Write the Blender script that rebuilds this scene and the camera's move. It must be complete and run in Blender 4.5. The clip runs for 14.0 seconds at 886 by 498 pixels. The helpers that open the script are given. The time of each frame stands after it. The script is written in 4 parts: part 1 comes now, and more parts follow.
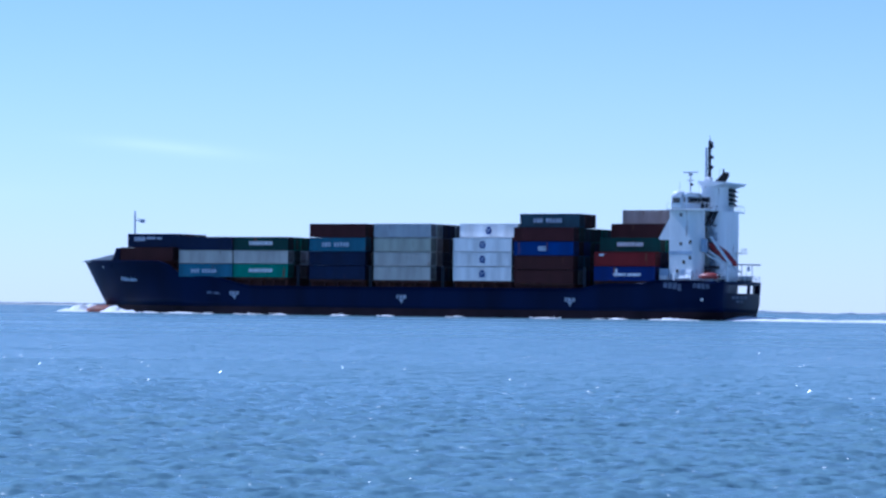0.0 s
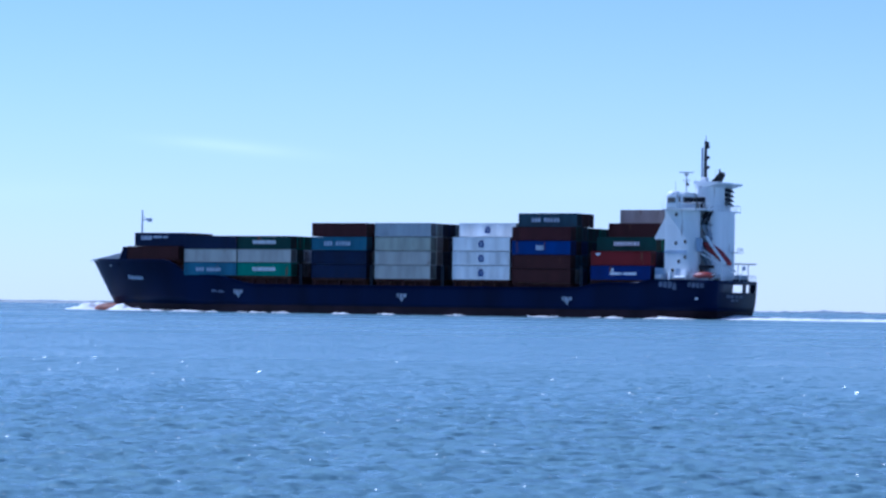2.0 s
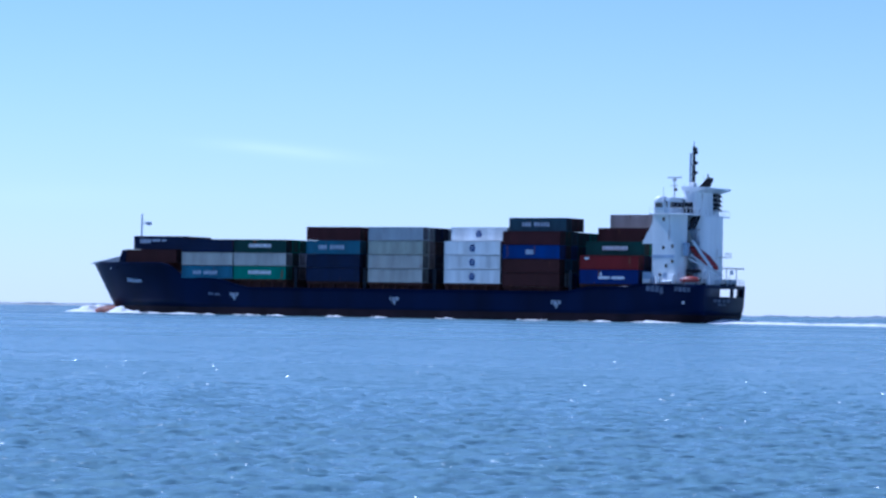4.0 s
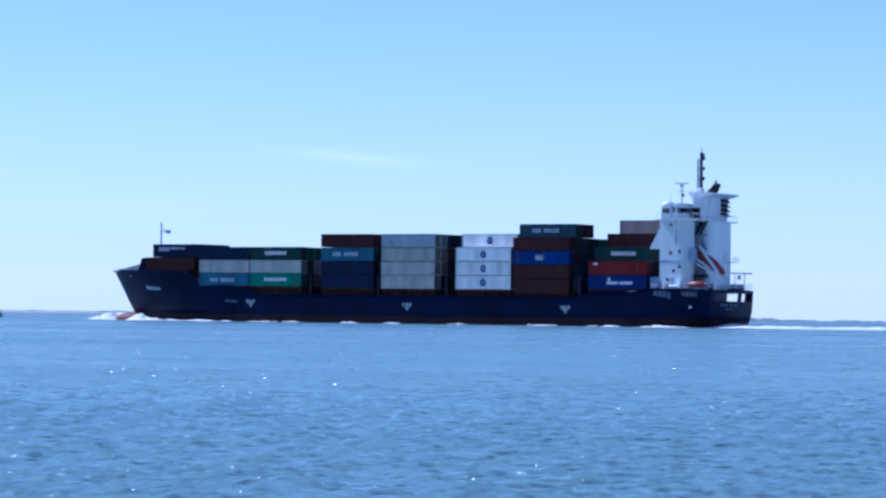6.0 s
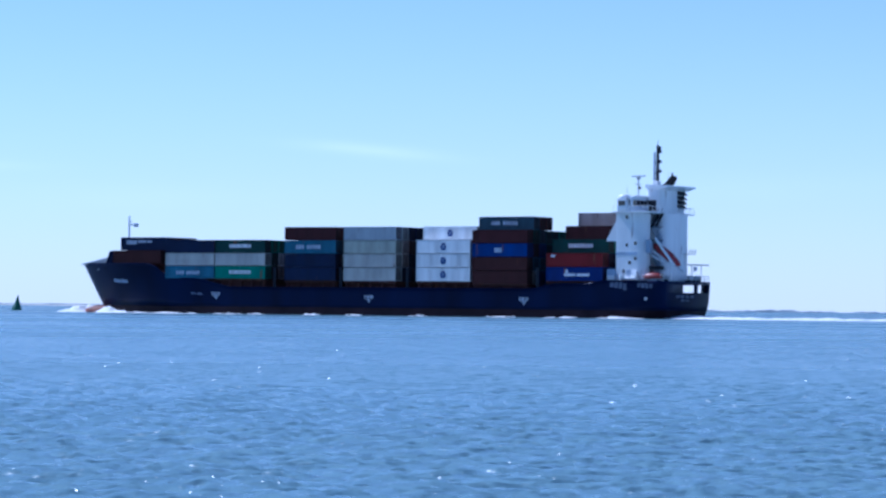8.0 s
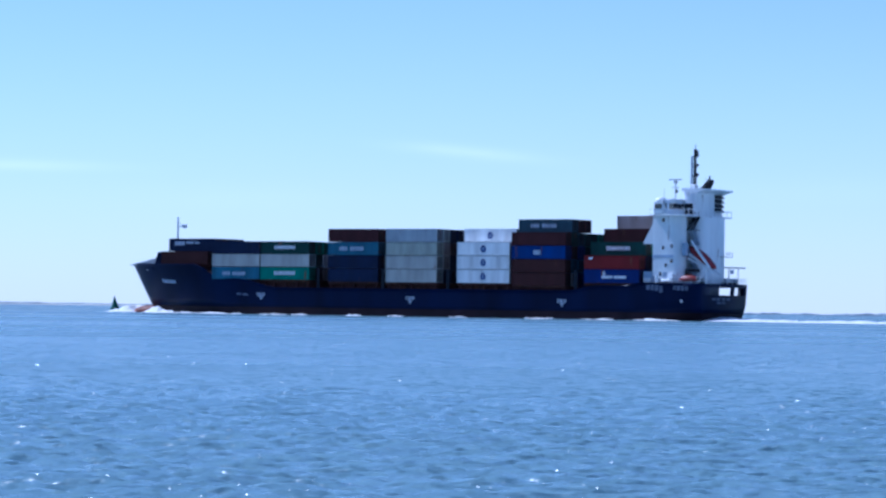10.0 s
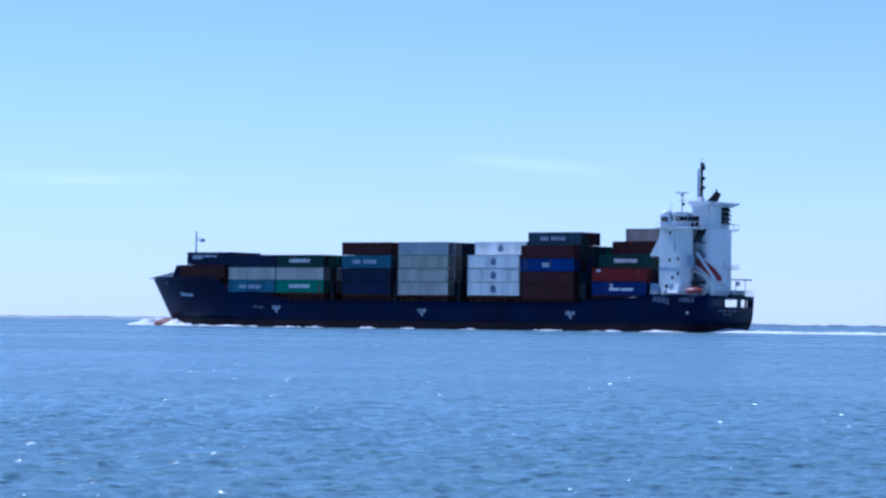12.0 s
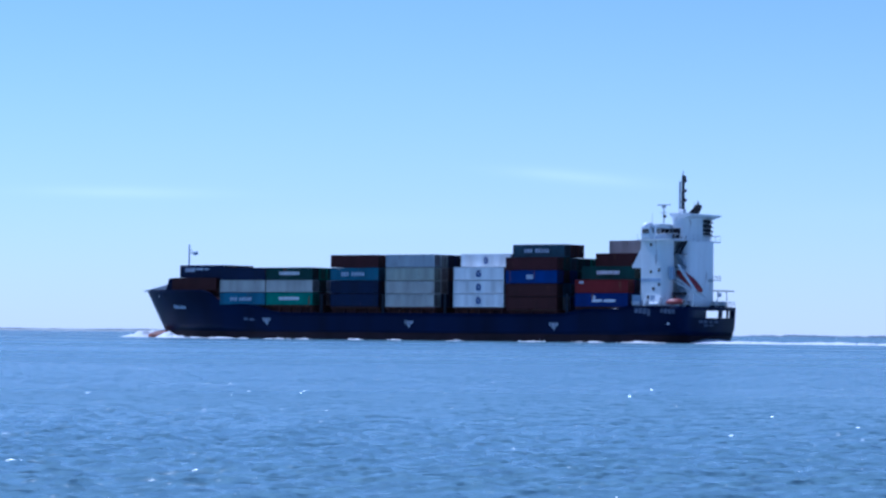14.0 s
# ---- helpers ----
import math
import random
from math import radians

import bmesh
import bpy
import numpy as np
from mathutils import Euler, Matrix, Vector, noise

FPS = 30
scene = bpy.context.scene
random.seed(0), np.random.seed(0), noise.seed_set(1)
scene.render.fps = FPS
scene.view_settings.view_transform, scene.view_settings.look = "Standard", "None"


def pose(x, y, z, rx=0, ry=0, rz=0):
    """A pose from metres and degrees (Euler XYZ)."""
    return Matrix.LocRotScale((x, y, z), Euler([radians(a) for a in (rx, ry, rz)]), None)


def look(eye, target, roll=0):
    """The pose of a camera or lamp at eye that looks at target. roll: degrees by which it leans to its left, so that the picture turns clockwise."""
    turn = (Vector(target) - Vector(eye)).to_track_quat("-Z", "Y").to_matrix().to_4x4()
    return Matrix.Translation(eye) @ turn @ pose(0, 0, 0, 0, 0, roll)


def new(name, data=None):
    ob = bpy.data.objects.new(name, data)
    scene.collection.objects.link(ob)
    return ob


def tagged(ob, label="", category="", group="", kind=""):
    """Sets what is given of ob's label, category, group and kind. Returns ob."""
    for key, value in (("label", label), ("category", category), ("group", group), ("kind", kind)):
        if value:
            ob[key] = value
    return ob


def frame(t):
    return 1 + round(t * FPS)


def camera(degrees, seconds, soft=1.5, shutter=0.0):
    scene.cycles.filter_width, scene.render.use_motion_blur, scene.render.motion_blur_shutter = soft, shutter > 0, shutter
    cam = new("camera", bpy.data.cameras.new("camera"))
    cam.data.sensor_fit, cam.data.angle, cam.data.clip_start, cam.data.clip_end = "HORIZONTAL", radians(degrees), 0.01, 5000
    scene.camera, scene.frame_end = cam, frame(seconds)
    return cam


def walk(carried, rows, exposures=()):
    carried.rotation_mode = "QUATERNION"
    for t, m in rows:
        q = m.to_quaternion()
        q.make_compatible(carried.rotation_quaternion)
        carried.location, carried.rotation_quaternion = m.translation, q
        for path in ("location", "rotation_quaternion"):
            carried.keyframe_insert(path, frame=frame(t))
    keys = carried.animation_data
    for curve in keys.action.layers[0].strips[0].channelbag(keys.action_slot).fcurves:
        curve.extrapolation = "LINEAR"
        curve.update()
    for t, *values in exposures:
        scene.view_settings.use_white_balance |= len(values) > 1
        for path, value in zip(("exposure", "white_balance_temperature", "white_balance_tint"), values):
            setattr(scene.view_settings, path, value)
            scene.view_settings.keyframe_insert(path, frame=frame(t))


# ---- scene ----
cam = camera(16.52, 14.0, soft=2.6)
EYE = Vector((0.0, 0.0, 1.8))


def aim(pan, tilt, roll):
    """Camera pose from compass pan (right of +Y), tilt and roll, in degrees."""
    a, b = radians(pan), radians(tilt)
    way = Vector((math.sin(a) * math.cos(b), math.cos(a) * math.cos(b), math.sin(b)))
    return look(EYE, EYE + way, roll)


PAN = [(0.0, 0.439, 1.092, 0.702), (0.5, 0.096, 1.113, 0.617), (1.0, -0.149, 1.144, 0.662), (1.5, -0.470, 1.097, 0.774),
       (2.0, -0.707, 1.064, 0.802), (2.5, -1.025, 1.073, 1.060), (3.0, -1.215, 1.111, 0.956), (3.2, -1.325, 1.113, 0.95), (5.3, -2.433, 1.180, 0.82), (5.5, -2.622, 1.189, 0.775),
       (6.0, -3.014, 1.234, 0.677), (6.5, -3.155, 1.255, 0.510), (7.0, -3.187, 1.154, 0.546), (7.2, -3.117, 1.137, 0.571), (9.3, -4.463, 1.025, 0.70), (9.5, -4.670, 1.036, 0.759),
       (10.0, -5.186, 1.105, 0.808), (10.5, -5.661, 1.164, 0.694), (11.0, -6.032, 1.217, 0.850), (11.5, -6.320, 1.264, 0.674),
       (12.0, -6.429, 1.332, 0.679), (12.5, -6.443, 1.397, 0.519), (13.0, -6.701, 1.460, 0.675), (13.5, -6.932, 1.510, 0.481),
       (14.0, -7.179, 1.551, 0.526)]
walk(cam, [(t, aim(p, q, r)) for t, p, q, r in PAN], exposures=[(0.0, 0.28, 4660, 18), (11.7, 0.28, 4680, 18), (12.4, 0.14, 4520, 18), (14.0, 0.12, 4500, 18)])

# ship's course: heading 63.26 degrees left of +Y, 6.43 m/s, local x forward from the transom, y to port
HEAD = radians(90 + 63.26)
FORE = Vector((math.cos(HEAD), math.sin(HEAD), 0))
START, SPEED = Vector((58.25, 551.08, 0)), 6.431
TIMES = [0.0, 3.5, 7.0, 10.5, 14.0]


def ship_pose(t):
    p = START + FORE * SPEED * t
    return pose(p.x, p.y, 0, 0, 0, math.degrees(HEAD))


# ---- world and sun ----
SUN_AZ, SUN_EL = radians(-70), radians(50)
world = bpy.data.worlds.new("sky")
scene.world = world
world.use_nodes = True


def link(tree, a, b):
    tree.links.new(a, b)


def math_node(tree, op, a, b=None, c=None):
    n = tree.nodes.new("ShaderNodeMath")
    n.operation = op
    for i, v in enumerate((a, b, c)):
        if v is None:
            continue
        if isinstance(v, (int, float)):
            n.inputs[i].default_value = v
        else:
            tree.links.new(v, n.inputs[i])
    return n.outputs[0]


def build_sky():
    tr = world.node_tree
    tr.nodes.clear()
    sky = tr.nodes.new("ShaderNodeTexSky")
    sky.sky_type = "NISHITA"
    sky.sun_disc = False
    sky.sun_elevation, sky.sun_rotation = SUN_EL, SUN_AZ
    sky.altitude, sky.air_density, sky.dust_density, sky.ozone_density = 0, 0.75, 0.0, 3.0
    co = tr.nodes.new("ShaderNodeTexCoord")
    sep = tr.nodes.new("ShaderNodeSeparateXYZ")
    link(tr, co.outputs["Generated"], sep.inputs[0])
    az = math_node(tr, "MULTIPLY", math_node(tr, "ARCTAN2", sep.outputs[0], sep.outputs[1]), 57.2958)
    el = math_node(tr, "MULTIPLY", math_node(tr, "ARCSINE", sep.outputs[2]), 57.2958)
    noise_t = tr.nodes.new("ShaderNodeTexNoise")
    noise_t.inputs["Scale"].default_value = 1.0
    noise_t.inputs["Detail"].default_value = 5
    mp = tr.nodes.new("ShaderNodeMapping")
    mp.inputs["Scale"].default_value = (22, 22, 120)
    link(tr, co.outputs["Generated"], mp.inputs[0])
    link(tr, mp.outputs[0], noise_t.inputs["Vector"])
    total = None
    # faint cirrus streaks: centre azimuth, elevation, half length, half width, slope, strength
    for ca, ce, la, we, slope, amount in ((-4.7, 2.92, 1.3, 0.12, -0.08, 0.24), (-13.2, 2.55, 1.6, 0.10, 0.0, 0.22),
                                          (-9.0, 2.0, 3.0, 0.25, 0.02, 0.05), (3.0, 2.3, 3.0, 0.25, 0.02, 0.05)):
        da = math_node(tr, "SUBTRACT", az, ca)
        de = math_node(tr, "SUBTRACT", math_node(tr, "SUBTRACT", el, ce), math_node(tr, "MULTIPLY", da, slope))
        qa = math_node(tr, "POWER", math_node(tr, "ABSOLUTE", math_node(tr, "DIVIDE", da, la)), 2.0)
        qe = math_node(tr, "POWER", math_node(tr, "ABSOLUTE", math_node(tr, "DIVIDE", de, we)), 2.0)
        g = math_node(tr, "MULTIPLY", math_node(tr, "EXPONENT", math_node(tr, "MULTIPLY", math_node(tr, "ADD", qa, qe), -1.0)), amount)
        total = g if total is None else math_node(tr, "ADD", total, g)
    total = math_node(tr, "MULTIPLY", total, math_node(tr, "MULTIPLY_ADD", noise_t.outputs[0], 1.6, 0.0))
    mix = tr.nodes.new("ShaderNodeMix")
    mix.data_type = "RGBA"
    link(tr, total, mix.inputs[0])
    haze = tr.nodes.new("ShaderNodeMix")
    haze.data_type = "RGBA"
    link(tr, math_node(tr, "MULTIPLY", math_node(tr, "EXPONENT", math_node(tr, "MULTIPLY", math_node(tr, "ABSOLUTE", el), -0.30)), 0.75), haze.inputs[0])
    link(tr, sky.outputs[0], haze.inputs[6])
    haze.inputs[7].default_value = (5.85, 6.15, 6.8, 1)
    link(tr, haze.outputs[2], mix.inputs[6])
    mix.inputs[7].default_value = (9.0, 9.6, 10.2, 1)
    bg = tr.nodes.new("ShaderNodeBackground")
    bg.inputs[1].default_value = 0.10
    out = tr.nodes.new("ShaderNodeOutputWorld")
    link(tr, mix.outputs[2], bg.inputs[0])
    link(tr, bg.outputs[0], out.inputs[0])


build_sky()
sun = new("sun", bpy.data.lights.new("sun", "SUN"))
sun.data.energy, sun.data.angle, sun.data.color = 4.0, radians(0.53), (1.0, 0.97, 0.93)
sun_way = Vector((math.sin(SUN_AZ) * math.cos(SUN_EL), math.cos(SUN_AZ) * math.cos(SUN_EL), math.sin(SUN_EL)))
sun.matrix_world = look(sun_way * 300, (0, 0, 0))


# ---- materials ----
def paint(name, colour, rough=0.55, metal=0.0, vary=0.25, scale=0.6, rust=0.0, bump=0.02, streak=False, spec=0.4):
    """Painted or bare surface with large stains, fine grain and optional rust."""
    m = bpy.data.materials.new(name)
    m.use_nodes = True
    tr = m.node_tree
    b = tr.nodes["Principled BSDF"]
    b.inputs["Roughness"].default_value, b.inputs["Metallic"].default_value = rough, metal
    b.inputs["Specular IOR Level"].default_value = spec
    co = tr.nodes.new("ShaderNodeTexCoord")
    mp = tr.nodes.new("ShaderNodeMapping")
    mp.inputs["Scale"].default_value = (scale, scale, scale * (0.18 if streak else 1.0))
    info = tr.nodes.new("ShaderNodeObjectInfo")
    shift = tr.nodes.new("ShaderNodeVectorMath")
    shift.operation = "ADD"
    link(tr, co.outputs["Object"], shift.inputs[0])
    link(tr, math_node(tr, "MULTIPLY_ADD", info.outputs["Random"], 91.0, 13.7), shift.inputs[1])
    link(tr, shift.outputs[0], mp.inputs[0])
    big = tr.nodes.new("ShaderNodeTexNoise")
    big.inputs["Scale"].default_value, big.inputs["Detail"].default_value = 1.0, 6
    link(tr, mp.outputs[0], big.inputs["Vector"])
    fine = tr.nodes.new("ShaderNodeTexNoise")
    fine.inputs["Scale"].default_value, fine.inputs["Detail"].default_value = 9.0, 4
    link(tr, co.outputs["Object"], fine.inputs["Vector"])
    ramp = tr.nodes.new("ShaderNodeMapRange")
    ramp.inputs["From Min"].default_value, ramp.inputs["From Max"].default_value = 0.3, 0.7
    ramp.inputs["To Min"].default_value, ramp.inputs["To Max"].default_value = 1 - vary, 1 + vary
    link(tr, big.outputs[0], ramp.inputs["Value"])
    grain = math_node(tr, "MULTIPLY_ADD", fine.outputs[0], vary * 0.5, 1 - vary * 0.25)
    tone = math_node(tr, "MULTIPLY", ramp.outputs[0], grain)
    tone = math_node(tr, "MULTIPLY", tone, math_node(tr, "MULTIPLY_ADD", info.outputs["Random"], 0.16, 0.92))
    vm = tr.nodes.new("ShaderNodeVectorMath")
    vm.operation = "SCALE"
    vm.inputs[0].default_value = colour
    link(tr, tone, vm.inputs["Scale"])
    last = vm.outputs[0]
    if rust:
        rr = tr.nodes.new("ShaderNodeMapRange")
        rr.inputs["From Min"].default_value, rr.inputs["From Max"].default_value = 0.66 - rust * 0.2, 0.74 - rust * 0.1
        rn = tr.nodes.new("ShaderNodeTexNoise")
        rn.inputs["Scale"].default_value, rn.inputs["Detail"].default_value = 1.7, 8
        link(tr, mp.outputs[0], rn.inputs["Vector"])
        link(tr, rn.outputs[0], rr.inputs["Value"])
        mx = tr.nodes.new("ShaderNodeMix")
        mx.data_type = "RGBA"
        link(tr, rr.outputs[0], mx.inputs[0])
        link(tr, last, mx.inputs[6])
        mx.inputs[7].default_value = (0.13, 0.055, 0.03, 1)
        last = mx.outputs[2]
    link(tr, last, b.inputs["Base Color"])
    if bump:
        bp = tr.nodes.new("ShaderNodeBump")
        bp.inputs["Strength"].default_value, bp.inputs["Distance"].default_value = 0.5, bump
        link(tr, fine.outputs[0], bp.inputs["Height"])
        link(tr, bp.outputs[0], b.inputs["Normal"])
    return m


def water_material():
    m = bpy.data.materials.new("sea_water")
    m.use_nodes = True
    tr = m.node_tree
    b = tr.nodes["Principled BSDF"]
    b.inputs["IOR"].default_value = 1.333
    co = tr.nodes.new("ShaderNodeTexCoord")
    patch = tr.nodes.new("ShaderNodeTexNoise")
    patch.inputs["Scale"].default_value, patch.inputs["Detail"].default_value = 0.02, 4
    streaks = tr.nodes.new("ShaderNodeMapping")
    streaks.inputs["Scale"].default_value = (0.3, 1.0, 1.0)
    link(tr, co.outputs["Object"], streaks.inputs[0])
    link(tr, streaks.outputs[0], patch.inputs["Vector"])
    mx = tr.nodes.new("ShaderNodeMix")
    mx.data_type = "RGBA"
    link(tr, patch.outputs[0], mx.inputs[0])
    mx.inputs[6].default_value, mx.inputs[7].default_value = (0.120, 0.207, 0.240, 1), (0.166, 0.268, 0.298, 1)
    link(tr, mx.outputs[2], b.inputs["Base Color"])
    geo = tr.nodes.new("ShaderNodeNewGeometry")
    gust = tr.nodes.new("ShaderNodeMapRange")
    gust.inputs["From Min"].default_value, gust.inputs["From Max"].default_value = 0.35, 0.65
    gust.inputs["To Min"].default_value, gust.inputs["To Max"].default_value = 0.65, 1.25
    link(tr, patch.outputs[0], gust.inputs["Value"])
    calm = tr.nodes.new("ShaderNodeMapRange")
    calm.inputs["From Min"].default_value, calm.inputs["From Max"].default_value = 0.35, 0.65
    calm.inputs["To Min"].default_value, calm.inputs["To Max"].default_value = 0.20, 0.32
    link(tr, patch.outputs[0], calm.inputs["Value"])
    link(tr, calm.outputs[0], b.inputs["Roughness"])
    # the wind raises a steeper chop in the open water beyond the fairway
    spot = tr.nodes.new("ShaderNodeSeparateXYZ")
    link(tr, co.outputs["Object"], spot.inputs[0])
    breeze = tr.nodes.new("ShaderNodeMapRange")
    breeze.inputs["From Min"].default_value, breeze.inputs["From Max"].default_value = 330.0, 620.0
    breeze.inputs["To Min"].default_value, breeze.inputs["To Max"].default_value = 1.0, 2.2
    link(tr, spot.outputs[1], breeze.inputs["Value"])
    chop = math_node(tr, "MULTIPLY", gust.outputs[0], breeze.outputs[0])
    total = geo.outputs["Normal"]
    # slopes of ripples too small for the sheet, at four sizes, steeper along the wind
    for scale, amount, stretch in ((0.12, 0.3, 1.0), (0.7, 0.6, 0.8), (2.8, 3.3, 0.9), (6.5, 3.2, 0.8)):
        mp = tr.nodes.new("ShaderNodeMapping")
        mp.inputs["Scale"].default_value = (scale * stretch, scale, 1)
        mp.inputs["Rotation"].default_value = (0, 0, 0.2)
        link(tr, co.outputs["Object"], mp.inputs[0])
        n = tr.nodes.new("ShaderNodeTexNoise")
        n.inputs["Scale"].default_value, n.inputs["Detail"].default_value = 1.0, 3.5
        link(tr, mp.outputs[0], n.inputs["Vector"])
        off = tr.nodes.new("ShaderNodeVectorMath")
        off.operation = "SUBTRACT"
        link(tr, n.outputs["Color"], off.inputs[0])
        off.inputs[1].default_value = (0.5, 0.5, 0.5)
        flat = tr.nodes.new("ShaderNodeVectorMath")
        flat.operation = "MULTIPLY"
        link(tr, off.outputs[0], flat.inputs[0])
        flat.inputs[1].default_value = (0.4 * amount, amount, 0.0)
        sc = tr.nodes.new("ShaderNodeVectorMath")
        sc.operation = "SCALE"
        link(tr, flat.outputs[0], sc.inputs[0])
        link(tr, chop, sc.inputs["Scale"])
        add = tr.nodes.new("ShaderNodeVectorMath")
        add.operation = "ADD"
        link(tr, total, add.inputs[0])
        link(tr, sc.outputs[0], add.inputs[1])
        total = add.outputs[0]
    norm = tr.nodes.new("ShaderNodeVectorMath")
    norm.operation = "NORMALIZE"
    link(tr, total, norm.inputs[0])
    link(tr, norm.outputs[0], b.inputs["Normal"])
    # glints added as a glossy layer: small steep facets, each with a slope of its own, that flash when they meet the
    # sun;
    # fine ones in the near water, long ones farther out so that they still show
    far_water = tr.nodes.new("ShaderNodeMapRange")
    far_water.inputs["From Min"].default_value, far_water.inputs["From Max"].default_value = 55.0, 90.0
    link(tr, spot.outputs[1], far_water.inputs["Value"])
    near_water = math_node(tr, "SUBTRACT", 1.0, far_water.outputs[0])
    last = b.outputs[0]
    for size, where, strength, steep in (((24.0, 44.0, 1.0), near_water, 0.014, 1.7), ((10.0, 1.4, 1.0), far_water.outputs[0], 0.024, 1.2)):
        cell = tr.nodes.new("ShaderNodeTexVoronoi")
        cell.inputs["Scale"].default_value = 1.0
        wide = tr.nodes.new("ShaderNodeMapping")
        wide.inputs["Scale"].default_value = size
        link(tr, co.outputs["Object"], wide.inputs[0])
        link(tr, wide.outputs[0], cell.inputs["Vector"])
        slope = tr.nodes.new("ShaderNodeVectorMath")
        slope.operation = "MULTIPLY_ADD"
        link(tr, cell.outputs["Color"], slope.inputs[0])
        slope.inputs[1].default_value, slope.inputs[2].default_value = (2 * steep, 2 * steep, 0.0), (-steep, -steep, 1.0)
        tilt = tr.nodes.new("ShaderNodeVectorMath")
        tilt.operation = "NORMALIZE"
        link(tr, slope.outputs[0], tilt.inputs[0])
        flash = tr.nodes.new("ShaderNodeBsdfGlossy")
        flash.inputs["Roughness"].default_value = 0.2
        link(tr, tilt.outputs[0], flash.inputs["Normal"])
        inside = math_node(tr, "LESS_THAN", cell.outputs["Distance"], 0.32)
        link(tr, math_node(tr, "MULTIPLY", math_node(tr, "MULTIPLY", inside, where), strength), flash.inputs["Color"])
        both = tr.nodes.new("ShaderNodeAddShader")
        link(tr, last, both.inputs[0])
        link(tr, flash.outputs[0], both.inputs[1])
        last = both.outputs[0]
    link(tr, both.outputs[0], tr.nodes["Material Output"].inputs[0])
    return m


M_SEA = water_material()
M_HULL = paint("navy_hull_paint", (0.0021, 0.0066, 0.032), 0.40, vary=0.35, scale=0.15, streak=True, spec=0.065, bump=0.0)
M_BOOT = paint("brown_antifouling", (0.015, 0.008, 0.013), 0.6, vary=0.4, scale=0.3, spec=0.1)
M_BULB = paint("orange_red_bulb_paint", (0.17, 0.048, 0.026), 0.55, vary=0.45, scale=0.8, spec=0.2)
M_DECK = paint("rusty_deck_paint", (0.07, 0.028, 0.022), 0.7, vary=0.4, scale=0.4, rust=0.5, spec=0.12)
M_WHITE = paint("white_ship_paint", (0.78, 0.80, 0.80), 0.4, vary=0.10, scale=0.5, rust=0.05, streak=True)
M_GREY = paint("light_grey_paint", (0.42, 0.45, 0.46), 0.5, vary=0.2, scale=0.5)
M_MARK = paint("white_marking_paint", (0.55, 0.58, 0.62), 0.5, vary=0.35, scale=2.0)
M_DIM = paint("dull_white_marking", (0.30, 0.36, 0.44), 0.5, vary=0.35, scale=2.0)
M_BAND = paint("blue_grey_band_paint", (0.33, 0.40, 0.50), 0.5, vary=0.2, scale=0.6)
M_TUG = paint("worn_white_marking", (0.26, 0.30, 0.36), 0.55, vary=0.4, scale=1.5)
M_FADED = paint("faded_marking_paint", (0.075, 0.095, 0.15), 0.55, vary=0.4, scale=1.5)
M_WORN = paint("salt_worn_marking", (0.36, 0.40, 0.46), 0.6, vary=0.5, scale=1.2)
M_BLACK = paint("sooty_black_paint", (0.005, 0.005, 0.006), 0.8, vary=0.3)
M_DARK = paint("dark_steel", (0.022, 0.024, 0.032), 0.6, vary=0.3, spec=0.15)
M_GLASS = paint("dark_window_glass", (0.008, 0.012, 0.02), 0.06, vary=0.1, bump=0, spec=0.7)
M_BOAT = paint("orange_red_lifeboat", (0.30, 0.035, 0.035), 0.4, vary=0.15, scale=1.0)
M_ORANGE = paint("orange_rescue_boat", (0.22, 0.030, 0.025), 0.4, vary=0.15, scale=1.0)
M_FOAM = paint("sea_foam", (0.95, 0.95, 0.94), 0.8, vary=0.08, scale=1.0, bump=0.1, spec=0.2)
_tr = M_FOAM.node_tree
_thin = _tr.nodes.new("ShaderNodeBsdfTranslucent")
_thin.inputs["Color"].default_value = (0.9, 0.92, 0.93, 1)
_both = _tr.nodes.new("ShaderNodeMixShader")
_both.inputs[0].default_value = 0.15
link(_tr, _tr.nodes["Principled BSDF"].outputs[0], _both.inputs[1])
link(_tr, _thin.outputs[0], _both.inputs[2])
link(_tr, _both.outputs[0], _tr.nodes["Material Output"].inputs[0])
M_BUOY = paint("green_buoy_paint", (0.01, 0.09, 0.05), 0.45, vary=0.3, scale=1.5)
# scrub colour has the blue-grey haze of distance put into it
M_LAND = paint("hazed_dune_scrub", (0.13, 0.17, 0.20), 0.9, vary=0.4, scale=0.02, bump=0)
M_SAND = paint("pale_beach_sand", (0.5, 0.47, 0.42), 0.9, vary=0.15, scale=0.01, bump=0)
M_FLAG = paint("pale_flag_cloth", (0.5, 0.52, 0.6), 0.8, vary=0.2, scale=3)
BOX = {}
